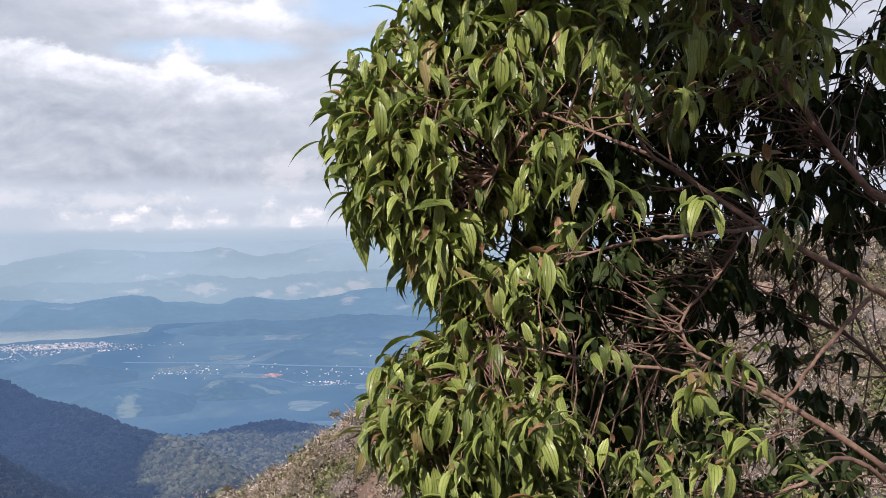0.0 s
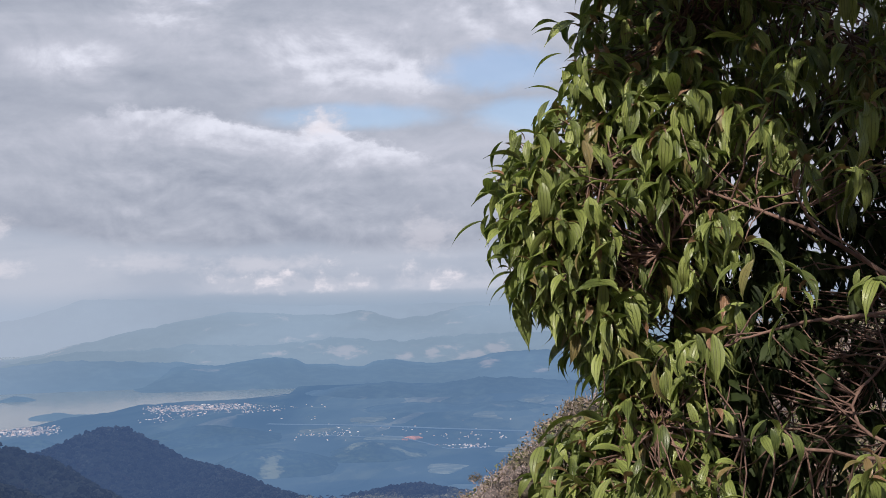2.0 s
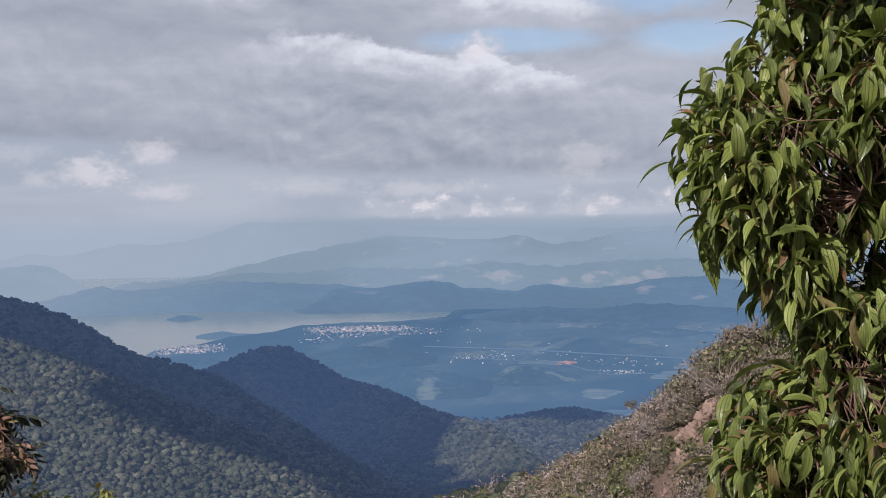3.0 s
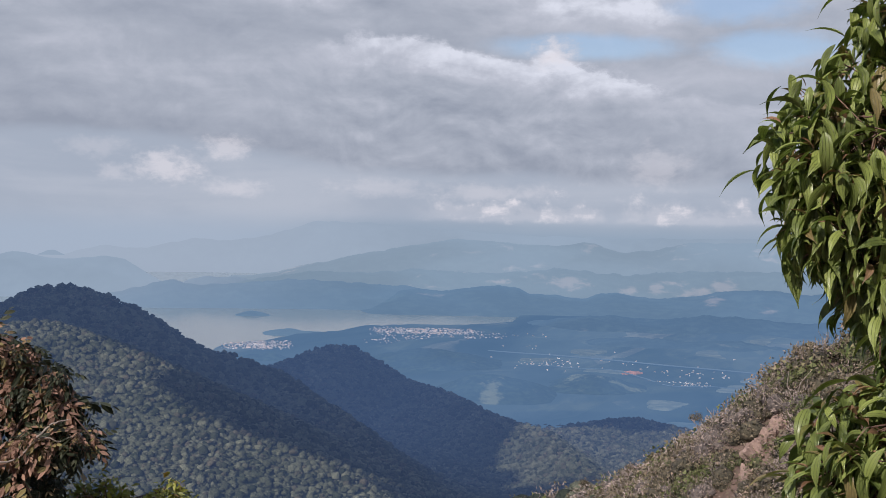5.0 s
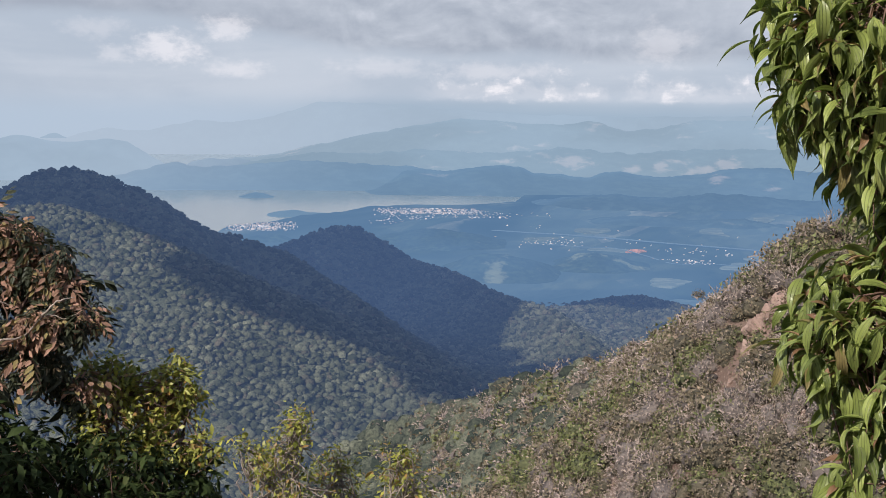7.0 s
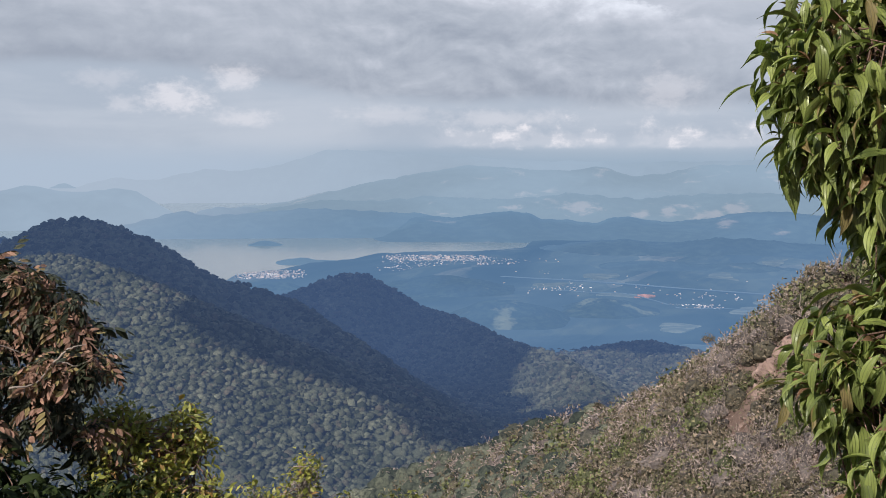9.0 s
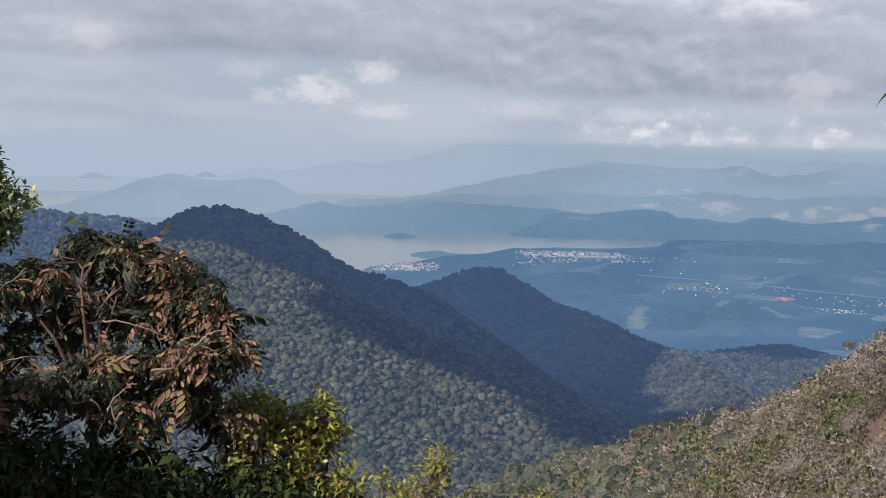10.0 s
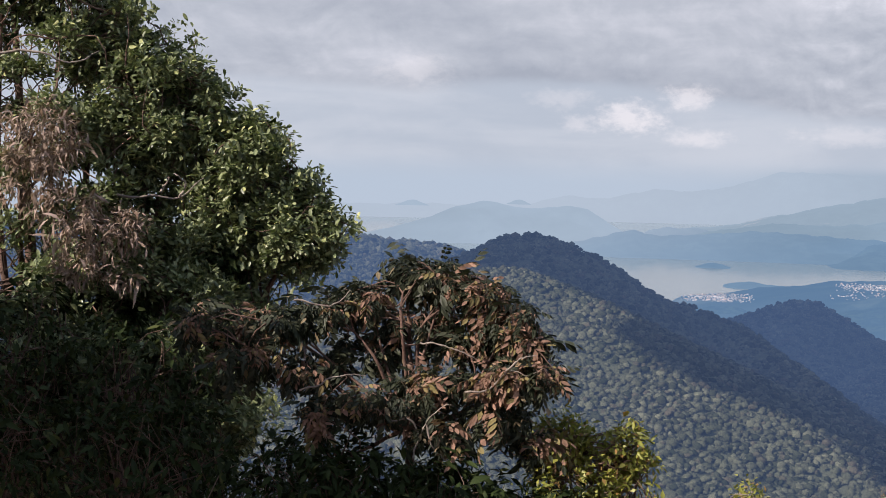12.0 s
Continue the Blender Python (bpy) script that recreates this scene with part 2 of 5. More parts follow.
def haze_glow_material(name, land, air, share, scale=0.012, pale=(0.30, 0.29, 0.26), pale_share=0.0, clearings=(), bright_west=0.0):
    """Far land with haze painted in as emission, so the backdrop glows. clearings: degrees left, up, half width, half
    height, metres away.
    """
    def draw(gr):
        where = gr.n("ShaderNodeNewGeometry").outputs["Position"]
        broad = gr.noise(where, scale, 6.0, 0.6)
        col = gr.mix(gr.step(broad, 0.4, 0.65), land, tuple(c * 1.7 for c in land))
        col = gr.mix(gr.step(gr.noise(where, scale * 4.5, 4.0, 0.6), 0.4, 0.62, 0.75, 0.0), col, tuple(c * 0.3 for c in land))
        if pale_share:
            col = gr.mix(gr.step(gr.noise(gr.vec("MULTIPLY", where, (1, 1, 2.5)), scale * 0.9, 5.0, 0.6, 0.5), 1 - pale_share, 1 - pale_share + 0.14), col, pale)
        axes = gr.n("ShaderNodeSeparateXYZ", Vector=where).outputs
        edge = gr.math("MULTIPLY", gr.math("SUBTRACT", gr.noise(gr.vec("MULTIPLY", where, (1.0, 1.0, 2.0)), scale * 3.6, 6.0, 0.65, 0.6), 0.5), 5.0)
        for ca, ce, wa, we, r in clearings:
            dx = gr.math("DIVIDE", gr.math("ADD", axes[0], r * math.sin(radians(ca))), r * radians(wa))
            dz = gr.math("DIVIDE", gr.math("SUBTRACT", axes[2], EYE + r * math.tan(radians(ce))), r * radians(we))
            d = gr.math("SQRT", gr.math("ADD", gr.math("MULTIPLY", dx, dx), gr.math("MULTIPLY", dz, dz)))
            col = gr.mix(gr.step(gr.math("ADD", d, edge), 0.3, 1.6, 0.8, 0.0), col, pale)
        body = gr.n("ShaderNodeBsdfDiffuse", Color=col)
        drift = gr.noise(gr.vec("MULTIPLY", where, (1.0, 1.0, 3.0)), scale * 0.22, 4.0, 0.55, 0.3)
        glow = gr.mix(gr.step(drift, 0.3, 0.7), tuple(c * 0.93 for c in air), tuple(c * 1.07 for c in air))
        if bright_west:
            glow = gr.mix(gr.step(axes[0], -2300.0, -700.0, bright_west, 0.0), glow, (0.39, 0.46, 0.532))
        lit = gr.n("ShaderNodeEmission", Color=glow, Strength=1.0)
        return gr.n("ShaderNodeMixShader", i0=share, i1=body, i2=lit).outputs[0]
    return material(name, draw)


M_LEAF = leaf_material("broad_leaf", (0.042, 0.066, 0.02), (0.25, 0.30, 0.08), (0.21, 0.17, 0.07), 0.06, 0.36, 0.2, 0.85, gloss=0.45)
M_LEAF_ONE = leaf_material("broad_leaf_single", (0.14, 0.19, 0.035), (0.36, 0.43, 0.09), (0.36, 0.33, 0.08), 0.06, 0.36, 0.22, 0.75, "object")
M_YOUNG = leaf_material("young_leaf", (0.13, 0.065, 0.035), (0.28, 0.17, 0.10), (0.13, 0.14, 0.03), 0.3, 0.4, 0.2, 0.5)
# leaf colour darkened to stand for shade: inner foliage and undergrowth
M_SHADED_LEAF = leaf_material("shaded_leaf", (0.012, 0.020, 0.007), (0.034, 0.05, 0.016), (0.08, 0.09, 0.03), 0.05, 0.6, 0.1, gloss=0.12)
M_OBOVATE = leaf_material("obovate_leaf", (0.03, 0.046, 0.022), (0.26, 0.295, 0.15), (0.42, 0.44, 0.19), 0.12, 0.38, 0.15, gloss=0.45)
M_PINNATE = leaf_material("pinnate_leaf", (0.012, 0.017, 0.009), (0.05, 0.057, 0.034), (0.20, 0.155, 0.09), 0.06, 0.5, 0.1, gloss=0.25)
M_DRY = leaf_material("dry_leaf", (0.10, 0.058, 0.042), (0.31, 0.19, 0.14), (0.22, 0.18, 0.08), 0.25, 0.7, 0.15, gloss=0.15)
M_PLUME = leaf_material("dry_plume", (0.15, 0.11, 0.09), (0.44, 0.335, 0.285), (0.22, 0.15, 0.11), 0.25, 0.8, 0.15, gloss=0.1)
M_LIME = leaf_material("lime_leaf", (0.05, 0.062, 0.012), (0.32, 0.32, 0.065), (0.26, 0.15, 0.05), 0.15, 0.45, 0.2)
M_SCRUB = leaf_material("scrub_leaf", (0.04, 0.052, 0.022), (0.185, 0.198, 0.082), (0.26, 0.23, 0.13), 0.1, 0.6, 0.12, gloss=0.2, clump=0.6)
M_OLIVE = leaf_material("olive_scrub_leaf", (0.052, 0.047, 0.034), (0.20, 0.165, 0.115), (0.30, 0.23, 0.175), 0.15, 0.7, 0.12, gloss=0.2, clump=0.6)
M_BRACKEN = leaf_material("grey_scrub_leaf", (0.11, 0.09, 0.082), (0.40, 0.325, 0.295), (0.20, 0.19, 0.10), 0.12, 0.8, 0.1, gloss=0.15, clump=0.7)
M_BARK = rough_material("bark", (0.10, 0.056, 0.042), (0.23, 0.145, 0.11), 9.0, 70.0, 0.6, 0.85, 0.006)
M_PALE_BARK = rough_material("pale_bark", (0.20, 0.165, 0.14), (0.38, 0.32, 0.27), 9.0, 70.0, 0.5, 0.8, 0.006)
M_SOIL = rough_material("soil_and_litter", (0.13, 0.088, 0.07), (0.28, 0.195, 0.16), 0.05, 1.6, 0.6, 0.95, 0.3)
# bush cores darker than their leaves, painting in the shade between bushes
M_BUSH = rough_material("scrub_shade_core", (0.026, 0.032, 0.014), (0.075, 0.082, 0.036), 0.5, 3.2, 1.0, 0.9, 0.25, 0.5)
M_BUSH_OLIVE = rough_material("olive_scrub_shade_core", (0.03, 0.028, 0.02), (0.085, 0.075, 0.05), 0.5, 3.2, 1.0, 0.9, 0.25, 0.5)
M_BUSH_GREY = rough_material("grey_scrub_shade_core", (0.05, 0.043, 0.04), (0.14, 0.118, 0.108), 0.5, 3.6, 1.0, 0.9, 0.25, 0.5)
M_ROCK = rough_material("bare_rock", (0.22, 0.15, 0.12), (0.36, 0.26, 0.22), 0.25, 1.8, 0.8, 0.9, 0.5)


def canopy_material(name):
    """Forest crowns hundreds of metres off, with blue haze painted in as emission, more so the farther they stand."""
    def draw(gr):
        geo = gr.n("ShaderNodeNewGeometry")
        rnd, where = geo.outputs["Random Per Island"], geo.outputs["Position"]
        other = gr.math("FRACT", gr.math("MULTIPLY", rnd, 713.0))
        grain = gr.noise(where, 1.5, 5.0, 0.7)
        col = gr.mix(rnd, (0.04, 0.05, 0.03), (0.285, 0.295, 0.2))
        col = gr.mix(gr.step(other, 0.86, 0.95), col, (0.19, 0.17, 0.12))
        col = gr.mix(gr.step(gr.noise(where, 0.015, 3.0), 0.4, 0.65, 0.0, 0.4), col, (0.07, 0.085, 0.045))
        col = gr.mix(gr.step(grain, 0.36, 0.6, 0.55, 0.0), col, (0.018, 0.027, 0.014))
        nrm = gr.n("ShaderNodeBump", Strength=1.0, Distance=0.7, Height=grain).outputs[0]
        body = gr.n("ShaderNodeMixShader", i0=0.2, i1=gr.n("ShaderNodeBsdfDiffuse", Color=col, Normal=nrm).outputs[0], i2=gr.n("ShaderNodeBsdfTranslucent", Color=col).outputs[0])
        # painted haze: emission share grows with distance from the lookout
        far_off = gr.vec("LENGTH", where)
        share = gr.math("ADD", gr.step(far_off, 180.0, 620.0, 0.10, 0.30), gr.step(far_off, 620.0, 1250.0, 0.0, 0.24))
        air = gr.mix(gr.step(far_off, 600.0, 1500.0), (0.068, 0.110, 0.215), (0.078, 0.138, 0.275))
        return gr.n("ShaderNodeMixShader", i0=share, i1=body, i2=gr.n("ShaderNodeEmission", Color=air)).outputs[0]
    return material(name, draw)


M_CANOPY = canopy_material("haze_glow_canopy")
# town roofs and walls: haze is painted in as emission
M_ROOF = haze_glow_material("hazy_town_roof", (0.62, 0.46, 0.40), (0.16, 0.24, 0.35), 0.45, 0.03, (0.95, 0.9, 0.86), 0.5)
M_HOUSE = haze_glow_material("hazy_town_wall", (0.80, 0.76, 0.73), (0.17, 0.25, 0.36), 0.74, 0.03)


def plain_draw(gr):
    """Woods, fields and clearings of a low plain, with haze painted over them as emission."""
    where = gr.n("ShaderNodeNewGeometry").outputs["Position"]
    spread = gr.vec("MULTIPLY", where, (1.0, 0.26, 1.0))
    woods = gr.noise(spread, 0.0075, 6.0, 0.6, 0.4)
    cells = gr.n("ShaderNodeTexVoronoi", Vector=gr.vec("MULTIPLY", where, (1.0, 0.35, 1.0)), Scale=0.016)
    plot = gr.n("ShaderNodeSeparateColor", Color=cells.outputs["Color"]).outputs
    col = gr.mix(plot[0], (0.05, 0.075, 0.04), (0.17, 0.19, 0.11))
    col = gr.mix(gr.step(plot[1], 0.84, 0.9), col, (0.36, 0.35, 0.25))
    col = gr.mix(gr.step(woods, 0.44, 0.54, 1.0, 0.0), col, (0.025, 0.04, 0.025))
    col = gr.mix(gr.step(gr.noise(spread, 0.05, 3.0, 0.6), 0.42, 0.6, 0.5, 0.0), col, (0.02, 0.032, 0.02))
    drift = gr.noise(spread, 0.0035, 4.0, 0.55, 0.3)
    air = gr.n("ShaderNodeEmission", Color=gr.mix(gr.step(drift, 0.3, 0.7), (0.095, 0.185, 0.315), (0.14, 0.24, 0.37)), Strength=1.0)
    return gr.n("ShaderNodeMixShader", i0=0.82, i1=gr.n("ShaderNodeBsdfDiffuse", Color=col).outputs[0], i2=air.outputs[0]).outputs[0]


M_PLAIN = material("hazy_plain", plain_draw)
# plots, river and road glow with the same painted haze
M_EARTH = haze_glow_material("hazy_bare_earth", (0.75, 0.30, 0.2), (0.13, 0.22, 0.33), 0.7, 0.03)
M_ROAD = haze_glow_material("hazy_road", (0.5, 0.48, 0.44), (0.13, 0.225, 0.345), 0.95, 0.03)
M_FIELD = haze_glow_material("hazy_field", (0.30, 0.30, 0.22), (0.125, 0.215, 0.325), 0.86, 0.012)
# hills and shores: each emission colour is the haze painted over that range
M_HEAD = haze_glow_material("hazy_headland", (0.06, 0.085, 0.05), (0.100, 0.187, 0.312), 0.82, 0.03, (0.42, 0.44, 0.26), 0.40, ((10.8, -6.85, 0.5, 0.16, 1440), (14.2, -7.5, 0.25, 0.3, 1340), (13.9, -7.95, 0.3, 0.3, 1330), (8.9, -6.72, 0.5, 0.1, 1450)))
M_FAR_A = haze_glow_material("haze_blue_hills", (0.06, 0.085, 0.07), (0.150, 0.252, 0.372), 0.86, 0.008, (0.8, 0.62, 0.5), 0.36, ((2.3, -4.2, 0.35, 0.1, 2300), (4.4, -3.3, 0.3, 0.1, 2700)))
M_FAR_N = haze_glow_material("haze_near_hills", (0.06, 0.085, 0.07), (0.118, 0.212, 0.337), 0.84, 0.012, (0.5, 0.46, 0.34), 0.38)
M_FAR_W = haze_glow_material("haze_western_shore", (0.06, 0.08, 0.07), (0.155, 0.258, 0.372), 0.9, 0.008, bright_west=0.85)
M_FAR_M = haze_glow_material("haze_foothills", (0.06, 0.08, 0.07), (0.245, 0.34, 0.425), 0.91, 0.008, (0.95, 0.70, 0.58), 0.40, ((4.9, -2.85, 0.75, 0.16, 3400), (3.9, -2.55, 0.42, 0.22, 3420), (10.5, -2.6, 0.7, 0.2, 3420), (6.7, -2.68, 0.26, 0.2, 3420), (7.9, -2.85, 0.3, 0.12, 3400), (13.6, -2.6, 0.4, 0.08, 3420)))
M_FAR_B = haze_glow_material("haze_grey_hills", (0.06, 0.08, 0.07), (0.278, 0.368, 0.447), 0.93, 0.008, (0.95, 0.72, 0.62), 0.43)
M_FAR_D = haze_glow_material("haze_pale_shore", (0.06, 0.08, 0.07), (0.31, 0.395, 0.475), 0.95, 0.008)
M_FAR_C = haze_glow_material("haze_pale_mountains", (0.06, 0.08, 0.07), (0.315, 0.40, 0.478), 0.96, 0.008, bright_west=0.8)



def water_draw(gr):
    where = gr.n("ShaderNodeNewGeometry").outputs["Position"]
    swell = gr.noise(where, 0.02, 4.0)
    nrm = gr.n("ShaderNodeBump", Strength=0.02, Distance=1.0, Height=gr.noise(where, 0.15, 3.0)).outputs[0]
    deep = gr.mix(swell, (0.15, 0.205, 0.24), (0.18, 0.23, 0.26))
    return gr.n("ShaderNodeBsdfPrincipled", Base_Color=deep, Roughness=0.12, Normal=nrm).outputs[0]


M_WATER = material("silty_bay_water", water_draw)


# ---- mesh tools ----
def mesh_of(name, verts, faces, uvs=None, mat=None, smooth=True):
    """A mesh from arrays; every face has the same number of corners."""
    me = bpy.data.meshes.new(name)
    verts, faces = np.asarray(verts, np.float32), np.asarray(faces, np.int32)
    k = faces.shape[1]
    me.vertices.add(len(verts))
    me.vertices.foreach_set("co", verts.ravel())
    me.loops.add(faces.size)
    me.loops.foreach_set("vertex_index", faces.ravel())
    me.polygons.add(len(faces))
    me.polygons.foreach_set("loop_start", np.arange(0, faces.size, k, dtype=np.int32))
    me.polygons.foreach_set("loop_total", np.full(len(faces), k, np.int32))
    me.polygons.foreach_set("use_smooth", np.full(len(faces), smooth))
    if uvs is not None:
        layer = me.uv_layers.new(name="UVMap")
        layer.data.foreach_set("uv", np.asarray(uvs, np.float32)[faces.ravel()].ravel())
    me.update(calc_edges=True)
    if mat:
        me.materials.append(mat)
    return me


def part(name, me, parent, label="", kind=""):
    ob = new(name, me)
    ob.parent = parent
    return tagged(ob, label=label, kind=kind)


def scatter(shape, turns, places):
    """Copies of shape (verts, faces, uvs) at many turns (n,3,3) and places (n,3), as one set of arrays."""
    v, f, uv = shape
    n = len(places)
    allv = np.einsum("nij,kj->nki", turns, v) + places[:, None, :]
    allf = (f[None] + (np.arange(n) * len(v))[:, None, None]).reshape(-1, f.shape[1])
    return allv.reshape(-1, 3), allf, (np.tile(uv, (n, 1)) if uv is not None else None)


def joined(sets):
    vs, fs, us, at = [], [], [], 0
    for v, f, u in sets:
        vs.append(v), fs.append(f + at), us.append(u if u is not None else np.zeros((len(v), 2)))
        at += len(v)
    return np.concatenate(vs), np.concatenate(fs), np.concatenate(us)


def unit(a):
    return a / np.maximum(np.linalg.norm(a, axis=-1, keepdims=True), 1e-9)


def frames_along(d, up=(0, 0, 1), spin=0.0):
    """Turns whose y runs along d and whose z is as near up as can be."""
    d = unit(d)
    x = unit(np.cross(d, np.broadcast_to(np.array(up, float), d.shape)) + 1e-6)
    z = np.cross(x, d)
    if np.ndim(spin) or spin:
        c, s = np.cos(spin)[:, None], np.sin(spin)[:, None]
        x, z = c * x + s * z, c * z - s * x
    return np.stack([x, d, z], axis=2)


def leaf_shape(width=0.3, bend=1.2, rows=7, fold=0.25, tip=1.0, widest=0.42):
    """A leaf one unit long from its stalk at the origin along y, drooping by bend radians, folded along its rib."""
    s = np.linspace(0, 1, rows + 1)
    y, z, vs, uv = 0.0, 0.0, [], []
    for i, a in enumerate(s):
        if i:
            th = -bend * (a - 0.5 / rows)
            y, z = y + math.cos(th) / rows, z + math.sin(th) / rows
        w = width * 0.5 * math.sin(math.pi * a ** (math.log(0.5) / math.log(widest))) ** (0.85 + 0.5 * tip * a)
        w = max(w, 0.006)
        th = -bend * a
        for side in (-1, 0, 1):
            lift = fold * w * abs(side)
            vs.append((side * w, y - lift * math.sin(th), z + lift * math.cos(th)))
            uv.append((0.5 + 0.5 * side * min(1, w / (width * 0.5) + 0.1), a))
    f = []
    for i in range(rows):
        for j in (0, 1):
            a = i * 3 + j
            f.append((a, a + 1, a + 4, a + 3))
    return np.array(vs), np.array(f), np.array(uv)


def tube(points, radii, sides=6):
    """A tapering limb through points, as arrays."""
    p = np.asarray(points, float)
    t = unit(np.gradient(p, axis=0))
    ref = np.array((0.31, 0.2, 0.93))
    a = unit(np.cross(t, ref))
    b = np.cross(t, a)
    ang = np.linspace(0, 2 * math.pi, sides, endpoint=False)
    ring = (np.cos(ang)[None, :, None] * a[:, None] + np.sin(ang)[None, :, None] * b[:, None]) * np.asarray(radii)[:, None, None] + p[:, None]
    n = len(p)
    i, j = np.meshgrid(np.arange(n - 1), np.arange(sides), indexing="ij")
    k = (j + 1) % sides
    f = np.stack([i * sides + j, i * sides + k, (i + 1) * sides + k, (i + 1) * sides + j], -1).reshape(-1, 4)
    return ring.reshape(-1, 3), f, None


def bow(a, b, rng, sag=0.1, n=6):
    """A wavering way from a to b."""
    a, b = np.asarray(a, float), np.asarray(b, float)
    s = np.linspace(0, 1, n)[:, None]
    long = np.linalg.norm(b - a)
    off = rng.normal(0, 1, 3) * long * sag
    jit = rng.normal(0, 0.03 * long, (n, 3)) * np.sin(math.pi * s)
    return a + (b - a) * s + np.sin(math.pi * s) * off + jit


def smooth_path(pts, n=16):
    """A rounded way through a few points."""
    p = np.asarray(pts, float)
    s = np.linspace(0, len(p) - 1, n)
    out = []
    for q in s:
        i = min(int(q), len(p) - 2)
        u = q - i
        p0, p1, p2, p3 = p[max(i - 1, 0)], p[i], p[i + 1], p[min(i + 2, len(p) - 1)]
        out.append(0.5 * (2 * p1 + (p2 - p0) * u + (2 * p0 - 5 * p1 + 4 * p2 - p3) * u * u + (3 * p1 - p0 - 3 * p2 + p3) * u ** 3))
    return np.array(out)


def at(az, el, r):
    """A point r metres away on the level, by degrees left of straight ahead and above the eye's horizon."""
    return np.array((-r * math.sin(radians(az)), r * math.cos(radians(az)), EYE + r * math.tan(radians(el))))


# ---- ground ----
SEA = EYE - 190.0
RIDGES = [  # crest: (degrees left, degrees up, metres away); fall of its sides
    ([(41, -6.6, 1010), (36.14, -4.11, 985), (35.5, -3.97, 975), (34.9, -3.67, 965), (34.1, -3.27, 958), (33.3, -2.95, 952), (32.5, -2.85, 950), (31.7, -2.96, 950), (30.8, -3.25, 950), (30.0, -3.62, 950), (29.3, -3.98, 952), (28.4, -4.52, 955), (27.5, -5.06, 960), (26.2, -5.6, 965), (25.0, -5.95, 968), (23.7, -6.4, 970), (20.4, -8.5, 880), (16.5, -12.4, 740)], 0.74),
    ([(37, -4.9, 860), (34.3, -4.45, 845), (33.2, -4.4, 838), (31.5, -4.9, 820), (29.6, -5.7, 800), (22.9, -9.5, 740), (17, -12.6, 690)], 0.46),
    ([(25.5, -7.3, 1180), (23.6, -6.32, 1220), (22.4, -5.94, 1240), (21.6, -5.58, 1248), (21.0, -5.44, 1250), (20.1, -5.48, 1248), (19.2, -5.98, 1245), (18.3, -6.57, 1235), (17.4, -6.95, 1225), (16.5, -7.18, 1190), (15.3, -7.64, 1140), (14.0, -8.24, 1090), (12.8, -8.64, 1045), (11.4, -9.0, 1010), (8.5, -11.2, 820)], 0.75),
    ([(11.5, -9.1, 1130), (10.3, -8.95, 1150), (9.3, -8.75, 1170), (8.35, -8.38, 1180), (7.4, -8.29, 1180), (6.4, -8.48, 1180), (5.4, -8.75, 1170), (4, -9.1, 1160)], 0.42),
    ([(70, -2.0, 1200), (56, -2.6, 1250), (41.0, -3.03, 1350), (38.6, -3.42, 1400), (37.8, -3.9, 1420), (35.5, -4.5, 1450)], 0.4),
    ([(41, -3.7, 1580), (37.9, -3.4, 1580), (36.7, -3.47, 1580), (35.9, -3.75, 1580), (33, -4.5, 1580)], 0.4),
    ([(-60, 4, 90), (-24, 1.0, 115), (-14, -0.4, 122), (-6, -2.2, 130), (-0.7, -4.5, 138), (0.2, -5.2, 141), (1.3, -6.5, 145), (2.2, -7.5, 148), (3.3, -8.3, 152), (4.4, -8.75, 157), (5.6, -9.6, 165), (6.9, -10.5, 174), (8.6, -11.25, 187), (10.4, -11.75, 201), (12.7, -12.4, 218), (14.0, -12.9, 230), (15.3, -13.4, 241), (17.2, -13.82, 256), (19.6, -14.75, 272), (21.0, -15.4, 280), (25, -18.5, 300)], 0.95),
]


def ridge_height(x, y, crest, fall):
    pts = [at(*c) for c in crest]
    best = np.full(x.shape, -1e9)
    for a, b in zip(pts, pts[1:]):
        d = b - a
        drop = 3.6 if a[1] > 400 else 1.5      # the crowns stand on top
        s = np.clip(((x - a[0]) * d[0] + (y - a[1]) * d[1]) / (d[0] ** 2 + d[1] ** 2), 0, 1)
        away = np.hypot(x - a[0] - s * d[0], y - a[1] - s * d[1])
        w = 0.007 * np.hypot(a[0], a[1])
        best = np.maximum(best, a[2] - drop + s * d[2] - fall * (np.sqrt(away ** 2 + w * w) - w))
    return best


def waves(x, y, size, seed):
    """Cheap smooth noise from turned sines, about -1 to 1."""
    rng = np.random.default_rng(seed)
    out = np.zeros(x.shape)
    for k in range(7):
        a, p = rng.uniform(0, 2 * math.pi, 2)
        q = 2 * math.pi / size * rng.uniform(0.6, 1.7)
        out += np.sin((x * math.cos(a) + y * math.sin(a)) * q + p + 1.3 * np.sin((x * math.sin(a) - y * math.cos(a)) * q * 0.6 + p))
    return out / 4.0


